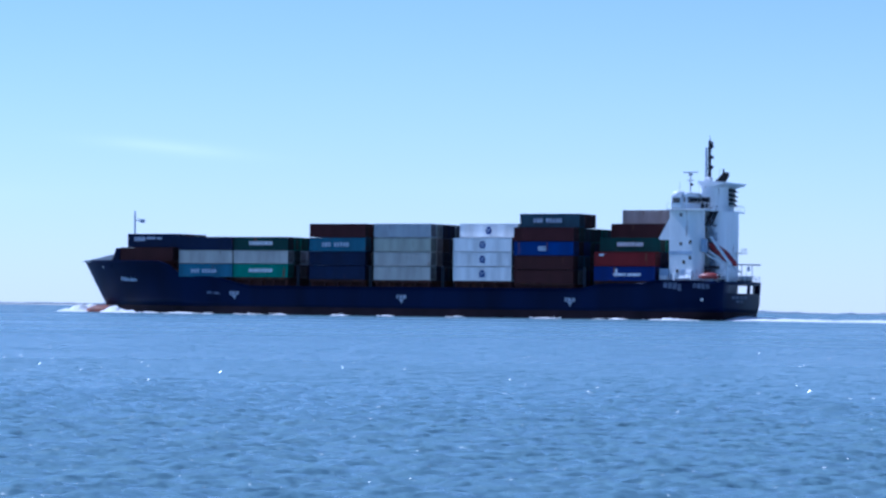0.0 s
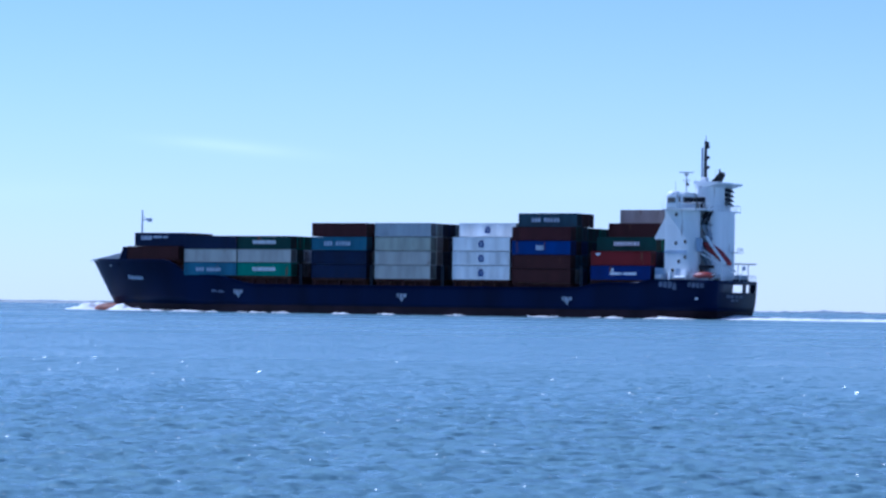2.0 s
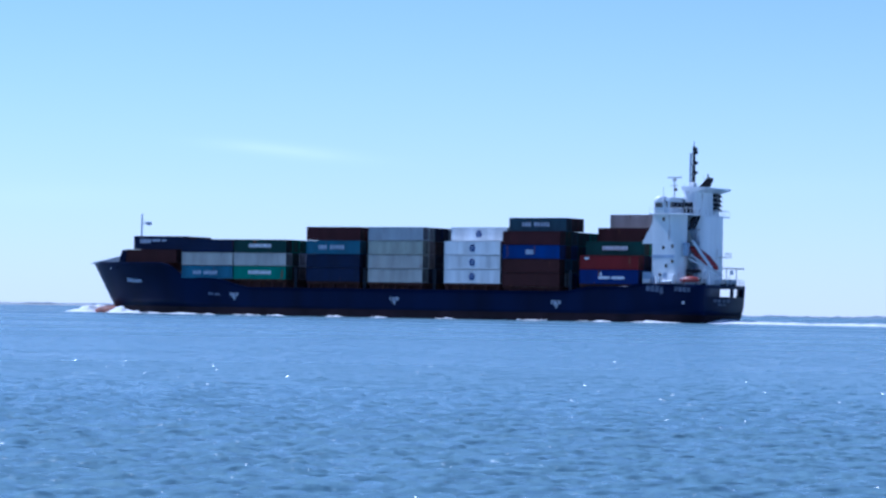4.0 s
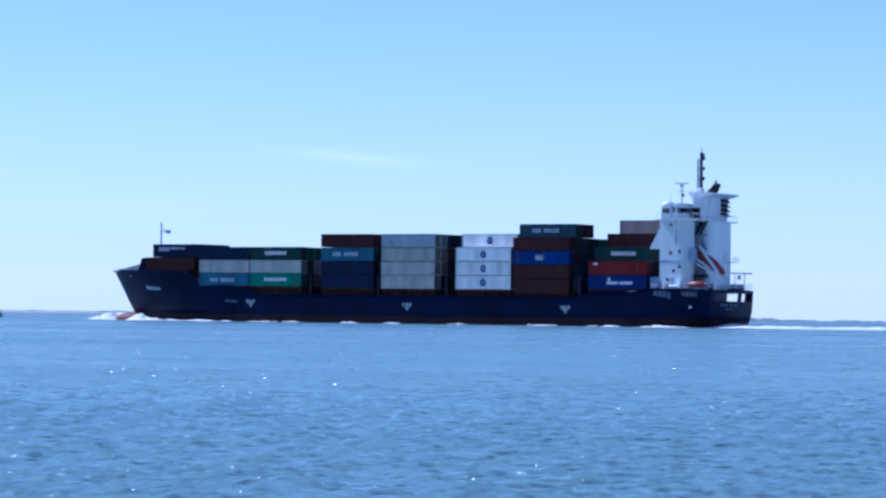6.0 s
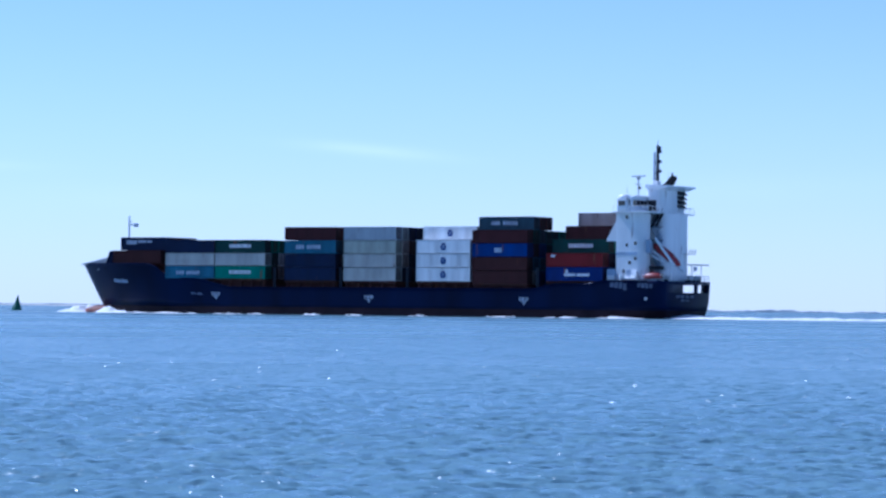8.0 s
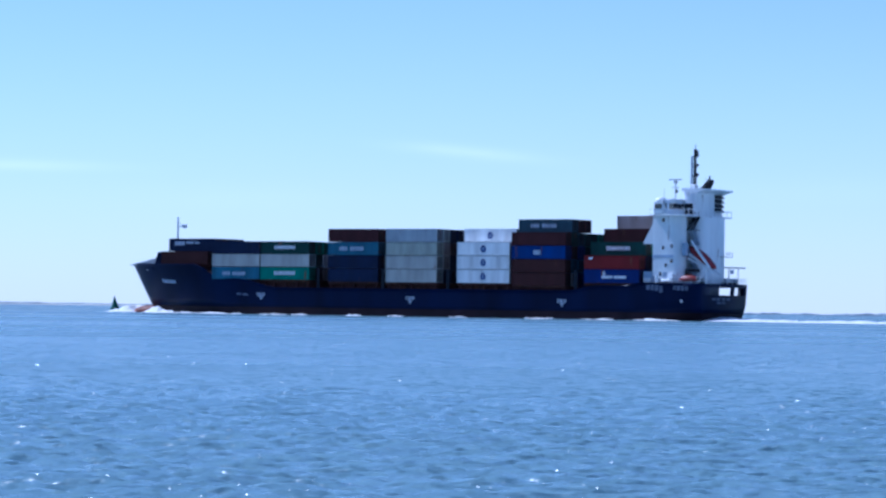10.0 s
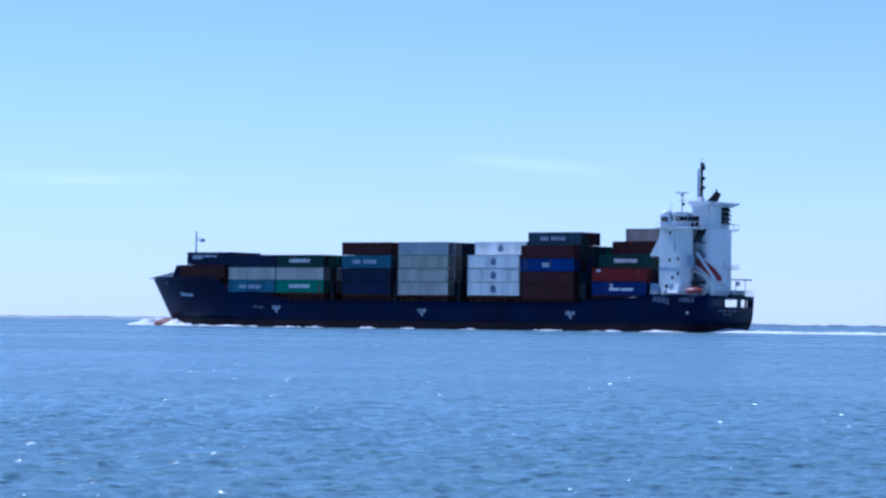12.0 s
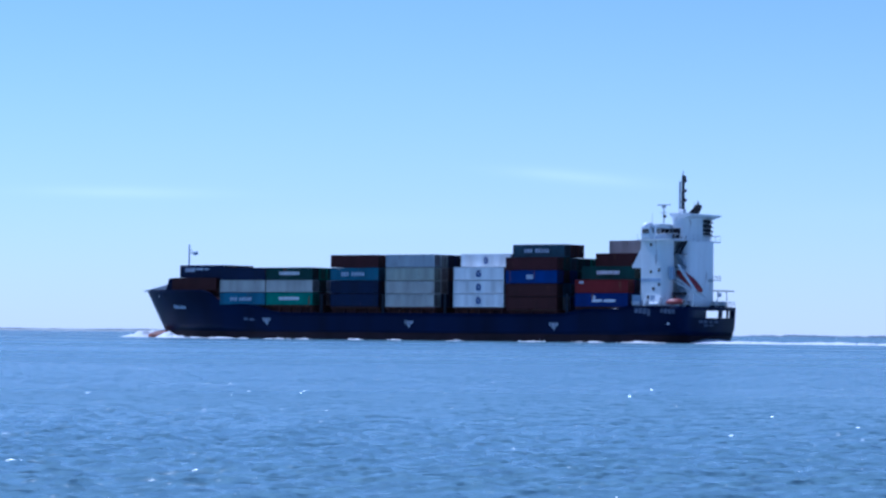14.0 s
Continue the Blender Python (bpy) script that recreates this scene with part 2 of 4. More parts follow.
for key, words, colour in (("maroon", "maroon", (0.042, 0.010, 0.012)), ("brown", "rust brown", (0.042, 0.012, 0.012)),
                           ("navy", "navy blue", (0.004, 0.011, 0.040)), ("teal", "teal blue", (0.034, 0.115, 0.175)),
                           ("blue", "bright blue", (0.006, 0.034, 0.17)), ("royal", "royal blue", (0.006, 0.020, 0.12)),
                           ("green", "green", (0.015, 0.17, 0.11)), ("dgreen", "dark green", (0.008, 0.040, 0.035)),
                           ("grey", "pale grey", (0.36, 0.37, 0.345)), ("lilac", "blue-grey", (0.27, 0.31, 0.34)),
                           ("sage", "grey-green", (0.31, 0.34, 0.295)), ("white", "white", (0.66, 0.68, 0.68)),
                           ("red", "red", (0.14, 0.012, 0.014)), ("slate", "slate blue", (0.03, 0.062, 0.085)),
                           ("tan", "dusty brown", (0.29, 0.24, 0.22)), ("mint", "mint green", (0.022, 0.18, 0.125))):
    BOX[key] = (paint(key + "_container_paint", colour, 0.5, vary=0.22, scale=0.5, rust=0.06 if key != "white" else 0.0, streak=True, spec=0.12), words,
                # doors: shade of the after ends put into the colour, plus rust
                paint(key + "_shaded_rusty_door_paint", tuple(0.45 * c + d for c, d in zip(colour, (0.012, 0.006, 0.004))), 0.6, vary=0.35, scale=0.8, rust=0.35 if key != "white" else 0.1, streak=True, spec=0.1))


# ---- mesh helpers ----
def part(name, bm, material, parent=None, label="", smooth=False):
    """Links a bmesh as one mesh object under a thing or part."""
    me = bpy.data.meshes.new(name)
    bm.to_mesh(me)
    bm.free()
    me.materials.append(material)
    if smooth:
        for p in me.polygons:
            p.use_smooth = True
        me.set_sharp_from_angle(angle=radians(38))
    ob = new(name, me)
    ob.parent = parent
    if label:
        tagged(ob, label)
    return ob


def box(x0, x1, y0, y1, z0, z1, bevel=0.0, bm=None):
    bm = bm or bmesh.new()
    made = bmesh.ops.create_cube(bm, size=1)["verts"]
    for v in made:
        v.co = Vector(((x0 + x1) / 2 + v.co.x * abs(x1 - x0), (y0 + y1) / 2 + v.co.y * abs(y1 - y0), (z0 + z1) / 2 + v.co.z * abs(z1 - z0)))
    if bevel:
        edges = list({e for v in made for e in v.link_edges})
        bmesh.ops.bevel(bm, geom=edges, offset=bevel, segments=2, affect="EDGES", profile=0.5)
    return bm


def rod(p, q, r, r2=None, sides=10, bm=None):
    bm = bm or bmesh.new()
    p, q = Vector(p), Vector(q)
    made = bmesh.ops.create_cone(bm, cap_ends=True, segments=sides, radius1=r, radius2=r if r2 is None else r2, depth=(q - p).length)["verts"]
    turn = (q - p).to_track_quat("Z", "Y").to_matrix().to_4x4()
    bmesh.ops.transform(bm, matrix=Matrix.Translation((p + q) / 2) @ turn, verts=made)
    return bm


def ball(c, sx, sy, sz, bm=None, seg=14):
    bm = bm or bmesh.new()
    made = bmesh.ops.create_uvsphere(bm, u_segments=seg, v_segments=max(6, seg // 2 + 1), radius=1)["verts"]
    for v in made:
        v.co = Vector((c[0] + v.co.x * sx, c[1] + v.co.y * sy, c[2] + v.co.z * sz))
    return bm


def prism(points, y0, y1):
    """A plate of an x-z outline between y0 and y1."""
    bm = bmesh.new()
    a = [bm.verts.new((x, y0, z)) for x, z in points]
    b = [bm.verts.new((x, y1, z)) for x, z in points]
    bm.faces.new(a)
    bm.faces.new(b[::-1])
    for i in range(len(a)):
        j = (i + 1) % len(a)
        bm.faces.new((a[j], a[i], b[i], b[j]))
    bmesh.ops.recalc_face_normals(bm, faces=bm.faces)
    return bm


def upright(points, z0, z1):
    """A block of an x-y outline between z0 and z1."""
    bm = bmesh.new()
    a = [bm.verts.new((x, y, z0)) for x, y in points]
    b = [bm.verts.new((x, y, z1)) for x, y in points]
    bm.faces.new(a)
    bm.faces.new(b)
    for i in range(len(a)):
        j = (i + 1) % len(a)
        bm.faces.new((a[j], a[i], b[i], b[j]))
    bmesh.ops.recalc_face_normals(bm, faces=bm.faces)
    return bm


# ---- sea, one sheet to the horizon ----
def sea():
    az = np.radians(np.concatenate([np.linspace(-180, -24, 40)[:-1], np.linspace(-24, -19, 14)[:-1], np.linspace(-19, 12, 560)[:-1],
                                    np.linspace(12, 17, 14)[:-1], np.linspace(17, 180, 40)[:-1]]))
    # rows crowd towards the eye, so that ripples keep their shape at every distance
    near = 9720.0 / np.arange(500.0, 24.0, -0.55)
    rr = np.concatenate([[0.02, 2.0, 6.0, 10.0, 14.0, 17.0], near, near[-1] * np.exp(np.linspace(0, math.log(4900 / near[-1]), 120))[1:]])
    a, r = np.meshgrid(az, rr)
    x, y = r * np.sin(a), r * np.cos(a)
    gap = np.gradient(rr)[:, None] + 0 * a
    z = np.zeros_like(x)
    rng = np.random.RandomState(4)
    for k in range(80):
        lam = 0.15 * (0.75 / 0.15) ** rng.rand()
        way = radians(-92) + rng.normal(0, 0.42)
        amp = 0.0088 * lam
        fade = np.clip((lam / (gap * abs(math.sin(way)) + 0.001 * r) - 1.3) / 1.6, 0, 1)
        ph = 2 * math.pi / lam * (x * math.cos(way) + y * math.sin(way)) + rng.rand() * 6.28
        z += amp * fade * (np.sin(ph) + 0.25 * np.sin(2 * ph + 1.57))
    z -= r * r / 1.274e7
    n, m = a.shape
    verts = np.stack([x, y, z], -1).reshape(-1, 3)
    i, j = np.meshgrid(np.arange(n - 1), np.arange(m), indexing="ij")
    k = (j + 1) % m
    quads = np.stack([i * m + j, (i + 1) * m + j, (i + 1) * m + k, i * m + k], -1).reshape(-1, 4)
    me = bpy.data.meshes.new("sea")
    me.vertices.add(len(verts))
    me.vertices.foreach_set("co", verts.astype(np.float32).ravel())
    me.loops.add(quads.size)
    me.loops.foreach_set("vertex_index", quads[:, ::-1].astype(np.int32).ravel())
    me.polygons.add(len(quads))
    me.polygons.foreach_set("loop_start", np.arange(0, quads.size, 4, dtype=np.int32))
    me.update(calc_edges=True)
    me.polygons.foreach_set("use_smooth", np.ones(len(quads), dtype=bool))
    me.materials.append(M_SEA)
    return tagged(new("water", me), "rippled blue sea with small waves and sun glints", "sea", kind="structure")


SEA = sea()


# ---- far shore ----
def shore(name, a0, a1, dist, low, high, material, seed, label):
    bm = bmesh.new()
    cols = int((a1 - a0) * 24)
    prev = None
    for i in range(cols + 1):
        a = radians(a0 + (a1 - a0) * i / cols)
        d = dist + 120 * noise.noise((i * 0.03, seed, 0))
        e = noise.noise((i * 0.09, seed, 3)) * 0.6 + noise.noise((i * 0.4, seed, 8)) * 0.4
        ends = min(1, i / 12, (cols - i) / 12)
        h = max(0.3, (low + (high - low) * max(0, e + 0.35)) * ends)
        s, c = math.sin(a), math.cos(a)
        sea_z = -d * d / 1.274e7
        row = [bm.verts.new((s * (d - 25), c * (d - 25), sea_z - 1)), bm.verts.new((s * d, c * d, sea_z + h * 0.8)), bm.verts.new((s * (d + 25), c * (d + 25), sea_z + h)),
               bm.verts.new((s * (d + 90), c * (d + 90), sea_z - 1))]
        if prev:
            for k in range(3):
                bm.faces.new((prev[k], row[k], row[k + 1], prev[k + 1]))
        prev = row
    bmesh.ops.recalc_face_normals(bm, faces=bm.faces)
    return tagged(part(name, bm, material), label, "coast", kind="structure")


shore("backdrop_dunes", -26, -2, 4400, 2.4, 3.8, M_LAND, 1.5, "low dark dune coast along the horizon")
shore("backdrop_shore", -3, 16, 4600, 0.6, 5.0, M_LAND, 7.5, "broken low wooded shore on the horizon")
shore("backdrop_beach", -26, -6, 4150, 1.0, 1.6, M_SAND, 3.3, "thin pale sandbank before the far dunes")


# ---- ship ----
SHIP = tagged(new("container_ship"), "navy blue feeder container ship under way, white deckhouse aft", "ship")


def smooth(u):
    u = max(0.0, min(1.0, u))
    return u * u * (3 - 2 * u)


def sheer(x):
    z = 7.0 - 0.6 * smooth((x - 13) / 2) - 1.0 * smooth((x - 22) / 6)
    if x > 95.5:
        z += 1.75 * smooth((x - 95.5) / 10)
    if x > 111.4:
        z += 2.9 * smooth((x - 111.4) / 5) + 0.2 * (x - 112) / 28
    return z


def half(x, z):
    """Half breadth at station x (of the deck line) and height z."""
    top = 10.9
    if x > 108:
        top = 10.9 * max(0.0, 1 - ((x - 108) / 32.6) ** 2.3) ** 0.8
    low = 10.9
    if x > 84:
        low = 10.9 * max(0.0, 1 - ((x - 84) / 56.6) ** 2.1)
    k = max(0.0, min(1.0, (z + 2) / 12.0)) ** 1.25
    w = low + (top - low) * k
    if x < 3.2:
        w -= 1.5 * (1 - math.sqrt(1 - ((3.2 - x) / 3.2) ** 2 * 0.985))
    if x < 18:
        q = 1 - x / 18
        w *= 1 - 0.02 * q * q - 0.30 * q * q * max(0, min(1, (3.4 - z) / 4.6)) ** 1.6
    return w


def along(x, z):
    """Rakes the fore body: the stem leans forward with height."""
    if x <= 100:
        return x + (0.0 if x > 3 else -0.25 * (z - 3) / 4 * (1 - x / 3))
    stem = 134.4 + 6.3 * max(0.0, min(1.2, z / 10.4))
    return 100 + (x - 100) * (stem - 100) / 40.6


def hull():
    xs = [0, 0.06, 0.2, 0.45, 0.8, 1.25, 1.8, 2.5, 3.2, 4.2, 6.5, 9, 10, 11, 12, 13, 14] + [14 + (100 - 14) * i / 26 for i in range(1, 27)] + [100 + 40.6 * (i / 26) for i in range(1, 27)]

    def rows(x):
        s = sheer(x)
        a = s - 2.1
        return [-2.0, -0.5, 1.5, 1.5 + (a - 1.5) * 0.25, 1.5 + (a - 1.5) * 0.5, 1.5 + (a - 1.5) * 0.75, a, s - 0.6, s]
    upper, lower = bmesh.new(), bmesh.new()
    for bm, lo, hi in ((upper, 2, 8), (lower, 0, 2)):
        for side in (1, -1):
            prev = None
            for x in xs:
                zz = rows(x)
                row = [bm.verts.new((along(x, zz[k]), side * half(x, zz[k]), zz[k])) for k in range(lo, hi + 1)]
                if prev:
                    for k in range(len(row) - 1):
                        if lo == 2 and side == -1 and k == 4 and 1.8 < x <= 9:
                            continue
                        quad = (prev[1][k], row[k], row[k + 1], prev[1][k + 1])
                        bm.faces.new(quad if side == -1 else quad[::-1])
                prev = (x, row)
        # transom in strips, with two mooring openings
        zz = rows(0)
        for k in range(lo, hi):
            w0, w1 = half(0, zz[k]), half(0, zz[k + 1])
            cuts = [(-1, 1)]
            if lo == 2 and k == 6:
                cuts = [(-1, -0.85), (-0.70, -0.62), (-0.45, -0.28), (0.24, 1)]
            for c0, c1 in cuts:
                q = [(along(0, zz[k]), c0 * w0, zz[k]), (along(0, zz[k]), c1 * w0, zz[k]), (along(0, zz[k + 1]), c1 * w1, zz[k + 1]), (along(0, zz[k + 1]), c0 * w1, zz[k + 1])]
                bm.faces.new([bm.verts.new(v) for v in q][::-1])
        bmesh.ops.remove_doubles(bm, verts=bm.verts, dist=0.02)
    h = part("hull", upper, M_HULL, SHIP, "navy blue painted hull plating", smooth=True)
    so = h.modifiers.new("plate", "SOLIDIFY")
    so.thickness, so.offset = 0.12, -1
    part("boot_topping", lower, M_BOOT, SHIP, "dull red-brown waterline paint", smooth=True)
    for name, lo, hi, drop, mat in (("main_deck", 12, 100, 1.0, M_DECK), ("forecastle_deck", 100, 139.5, 1.1, M_DECK), ("poop_deck", 0.3, 12, 0.08, M_DECK), ("mooring_deck", 0.3, 12, 2.5, M_DECK)):
        bm = bmesh.new()
        prev = None
        for i in range(25):
            x = lo + (hi - lo) * i / 24
            z = sheer(x) - drop
            w = max(0.05, half(x, z) - 0.14)
            row = [bm.verts.new((along(x, z), w, z)), bm.verts.new((along(x, z), -w, z))]
            if prev:
                bm.faces.new((prev[0], prev[1], row[1], row[0]))
            prev = row
        d = part(name, bm, mat, SHIP)
        so = d.modifiers.new("plate", "SOLIDIFY")
        so.thickness = 0.1
    bm = bmesh.new()
    ball((135.9, 0, -0.15), 4.4, 1.6, 1.65, bm, 20)
    part("bulbous_bow", bm, M_BULB, SHIP, "orange-red bulb awash at the stem", smooth=True)
    # rubbing strake and top rail
    for side in (1, -1):
        bm = bmesh.new()
        prev = None
        for i in range(60):
            x = 1 + 137 * i / 59
            z = sheer(x)
            w = half(x, z)
            c = [(along(x, z), side * (w + 0.07), z - 0.06), (along(x, z), side * (w + 0.07), z + 0.08), (along(x, z), side * max(0, w - 0.28), z + 0.08), (along(x, z), side * max(0, w - 0.28), z - 0.06)]
            row = [bm.verts.new(v) for v in c]
            if prev:
                for k in range(4):
                    bm.faces.new((prev[k], row[k], row[(k + 1) % 4], prev[(k + 1) % 4]))
            prev = row
        bmesh.ops.recalc_face_normals(bm, faces=bm.faces)
        part("bulwark_rail", bm, M_HULL, SHIP)


hull()


def hull_mark(x, z, pieces, name, label, paint_of=None):
    """Bars painted on the port side: (dx, dz, width, height)."""
    bm = bmesh.new()
    for dx, dz, w, h in pieces:
        y = half(x + dx, z + dz) + 0.02
        box(along(x, z) + dx - w / 2, along(x, z) + dx + w / 2, y - 0.01, y + 0.02, z + dz - h / 2, z + dz + h / 2, bm=bm)
        if name == "name_bar":
            part(name, bm, paint_of or M_MARK, SHIP, label)
            bm = bmesh.new()
    if name != "name_bar":
        part(name, bm, paint_of or M_MARK, SHIP, label)
    else:
        bm.free()


for tx, tz in ((99.7, 3.75), (63.4, 3.35), (29.0, 3.15)):
    hull_mark(tx, tz, [(0.85, 0.3, 0.4, 0.75), (0.15, 0.3, 0.6, 0.6), (-0.65, 0.3, 0.65, 0.65), (0.05, -0.2, 1.0, 0.3), (0.0, -0.48, 0.5, 0.3), (-0.05, -0.75, 0.25, 0.3)], "tug_mark", "white tug marking on the hull side", M_TUG)
hull_mark(9.1, 6.1, [(1.3, 0.15, 0.75, 0.95), (0.4, 0.1, 0.75, 1.1), (-0.5, 0.05, 0.75, 1.2), (-1.4, -0.25, 0.7, 1.3)], "name_bar", "faded bar of unreadable lettering", M_FADED)
hull_mark(3.6, 6.1, [(1.2, 0.1, 0.7, 0.8), (0.4, 0.05, 0.65, 0.9), (-0.4, 0.0, 0.65, 0.9), (-1.2, -0.05, 0.7, 0.8)], "name_bar", "faded bar of unreadable lettering", M_FADED)
hull_mark(126.9, 6.7, [(1.9, 0.1, 0.7, 1.0), (1.0, 0.05, 0.7, 1.05), (0.1, 0.0, 0.75, 1.0), (-0.8, 0.0, 0.75, 1.05), (-1.7, -0.05, 0.7, 1.0)], "name_bar", "worn bar of unreadable bow lettering", M_WORN)
hull_mark(104.4, 4.0, [(1.4, 0.1, 1.3, 0.5), (-0.3, 0.0, 1.5, 0.5)], "name_bar", "faded bar of unreadable lettering", M_FADED)
hull_mark(3.4, 3.7, [(0, 0, 0.5, 0.45)], "load_mark", "small white hull mark")
for yy, w, z, h in ((4.4, 1.5, 4.15, 0.5), (2.5, 1.3, 4.15, 0.5), (0.4, 1.2, 4.15, 0.5), (-1.6, 1.4, 4.15, 0.5), (2.2, 1.7, 3.45, 0.35), (0.2, 1.4, 3.45, 0.35)):
    part("stern_name_bar", box(-0.16, -0.1, yy - w / 2, yy + w / 2, z - h / 2, z + h / 2), M_FADED, SHIP, "faded bar of unreadable stern lettering")

# bow fittings
pts = [(139.3, 9.9), (133.0, 9.9), (131.2, 11.3), (131.9, 11.5)]
part("whaleback", prism(pts, -3.2, 3.2), M_GREY, SHIP, "light grey sloping breakwater on the forecastle")
part("wave_screen", prism([(130.2, 9.0), (128.3, 9.0), (127.9, 12.7), (128.9, 12.7)], -6.8, 6.8), M_HULL, SHIP, "dark raked wave screen")
anchor = part("anchor", box(132.2, 132.9, 4.75, 5.35, 8.8, 9.8, 0.1), M_WHITE, SHIP, "pale anchor in its hawse pocket")
part("fluke", box(132.0, 133.0, 4.7, 5.2, 8.75, 9.05, 0.08), M_GREY, anchor)
fore = part("foremast", rod((128.9, 0, 9.0), (128.9, 0, 20.2), 0.28, 0.17), M_WHITE, SHIP, "thin pale foremast")
part("lamp_bracket", box(127.4, 128.9, -0.12, 0.12, 18.2, 18.4), M_GREY, fore)
part("mast_lamp", box(126.7, 127.6, -0.3, 0.3, 17.9, 18.6, 0.08), M_BAND, fore)
part("stay", rod((128.8, 0, 19.2), (127.5, 0, 18.3), 0.05), M_GREY, fore)

# coamings, hatch covers and lashing frames under the stacks
BAYS = [(115.3, 127.2), (100.3, 112.2), (88.1, 100.0), (71.5, 83.4), (57.7, 69.6), (41.1, 53.0), (28.7, 40.6), (12.6, 24.6)]
# height of the lowest tier and of one tier, bay by bay
TIER = [(10.15, 2.75), (7.1, 2.61), (7.1, 2.61), (6.8, 2.66), (6.75, 2.67), (6.75, 2.68), (6.3, 2.6), (6.95, 2.66)]
for k, (a, b) in enumerate(BAYS):
    base = TIER[k][0]
    wide = 7.0 if k == 0 else (9.4 if k == 1 else 10.2)
    part("hatch_coaming", box(a + 0.2, b - 0.2, -wide + 0.9, wide - 0.9, (8.6 if k == 0 else 4.3), base - 0.45, 0.05), M_DECK, SHIP, "rusty brown hatch coaming")
    part("hatch_cover", box(a, b, -wide, wide, base - 0.45, base - 0.03, 0.05), M_DECK, SHIP, "rust-brown steel hatch cover")
    if k:
        for i in range(5):
            x = a + 0.5 + (b - a - 1.0) * i / 4
            part("pedestal", box(x - 0.16, x + 0.16, wide - 0.6, wide - 0.1, 4.4, base - 0.46, 0.03), M_DECK, SHIP)
for x in (86.0, 70.5, 55.3, 26.6):
    bridge = part("lashing_bridge", box(x - 0.35, x + 0.35, -10.1, 10.1, 9.2, 9.4, 0.03), M_DARK, SHIP, "dark steel lashing bridge between bays")
    for y in (-9.9, -5, 0, 5, 9.9):
        part("post", box(x - 0.3, x + 0.3, y - 0.12, y + 0.12, 4.4, 9.2), M_DARK, bridge)
    part("rail", rod((x, -10, 10.3), (x, 10, 10.3), 0.05), M_DARK, bridge)


# ---- deckhouse and stern ----
def tower():
    # plan of the house: a niche for the outside stairs beside the engine casing, rounded after corners
    plan = [(10.4, 9.2), (10.4, -8.5), (4.3, -8.5), (4.3, 3.6), (6.4, 3.6), (6.4, 7.0), (4.4, 7.0)]
    plan += [(6.0 - 1.6 * math.cos(radians(a)), 7.6 + 1.6 * math.sin(radians(a))) for a in range(0, 91, 9)]
    h = part("deckhouse", upright(plan, 7.0, 19.7), M_WHITE, SHIP, "white multi-storey accommodation block", smooth=True)
    part("deck_edge", box(6.0, 10.45, 9.2, 9.25, 11.85, 12.4, 0.02), M_BAND, h)
    part("deck_edge", box(4.25, 4.3, -8.4, -6.8, 11.85, 12.4, 0.02), M_BAND, h)
    for z in (9.55, 14.65, 17.2):
        part("weld_seam", box(6.1, 10.42, 9.18, 9.215, z - 0.03, z + 0.03), M_WHITE, h)
    for x, z in ((8.2, 18.9), (8.2, 13.7), (6.4, 11.2), (7.6, 10.4), (6.4, 14.0), (8.8, 8.8)):
        w = part("window", box(x - 0.28, x + 0.28, 9.16, 9.24, z - 0.33, z + 0.33, 0.03), M_GLASS, h, "small dark square window")
        part("window_frame", box(x - 0.36, x + 0.36, 9.15, 9.21, z - 0.41, z + 0.41, 0.02), M_WHITE, w)
    for k in range(5):
        z = 8.6 + 2.55 * k
        for y in (-7.6,):
            part("window", box(4.23, 4.32, y - 0.3, y + 0.3, z - 0.35, z + 0.35, 0.03), M_GLASS, h, "small dark square window")
        for y in (-7.2, -4.8, -2.4, 0, 2.4, 4.8, 7.2):
            part("window", box(10.38, 10.47, y - 0.35, y + 0.35, z - 0.4, z + 0.4, 0.03), M_GLASS, h)
    # engine casing on the after side
    plan = [(4.28 - 1.6 * math.sin(radians(a)), 1.2 + 2.4 * math.cos(radians(a))) for a in range(0, 91, 9)] + [(4.28 - 1.6 * math.cos(radians(a)), -5.0 - 1.6 * math.sin(radians(a))) for a in range(0, 91, 9)]
    part("engine_casing", upright(plan, 7.0, 19.7), M_WHITE, h, "white engine casing with rounded corners", smooth=True)
    # outside stairs on the after side
    zs = [7.1, 9.6, 12.1, 14.7, 17.2, 19.7]
    for k in range(5):
        y0, y1 = ((4.1, 6.8) if k % 2 else (6.8, 4.1))
        bm = bmesh.new()
        for i in range(10):
            u = i / 9
            box(3.3, 4.2, y0 + (y1 - y0) * u - 0.14, y0 + (y1 - y0) * u + 0.14, zs[k] + (zs[k + 1] - zs[k]) * u - 0.05, zs[k] + (zs[k + 1] - zs[k]) * u + 0.03, bm=bm)
        for x in (3.3, 4.2):
            rod((x, y0, zs[k] + 0.95), (x, y1, zs[k + 1] + 0.95), 0.06, sides=6, bm=bm)
            rod((x, y0, zs[k]), (x, y1, zs[k + 1]), 0.12 if k < 4 else 0.26, sides=6, bm=bm)
        part("stair", bm, M_DARK if k == 4 else M_BAND, h, "outside stair flight")
        part("landing", box(3.3, 6.3, 3.7, 6.9, zs[k + 1] - 0.12, zs[k + 1], 0.02), M_DARK if k in (2, 3) else M_BAND, h)
    # bridge
    b = part("bridge", box(6.8, 9.7, -10.0, 10.2, 19.9, 22.7, 0.15), M_WHITE, SHIP, "white wheelhouse with dark window band")
    part("walkway", box(2.9, 10.4, -8.9, 10.9, 19.68, 19.9, 0.04), M_WHITE, b)
    part("roof", box(6.5, 9.9, -10.2, 9.0, 22.7, 22.95, 0.06), M_WHITE, b)
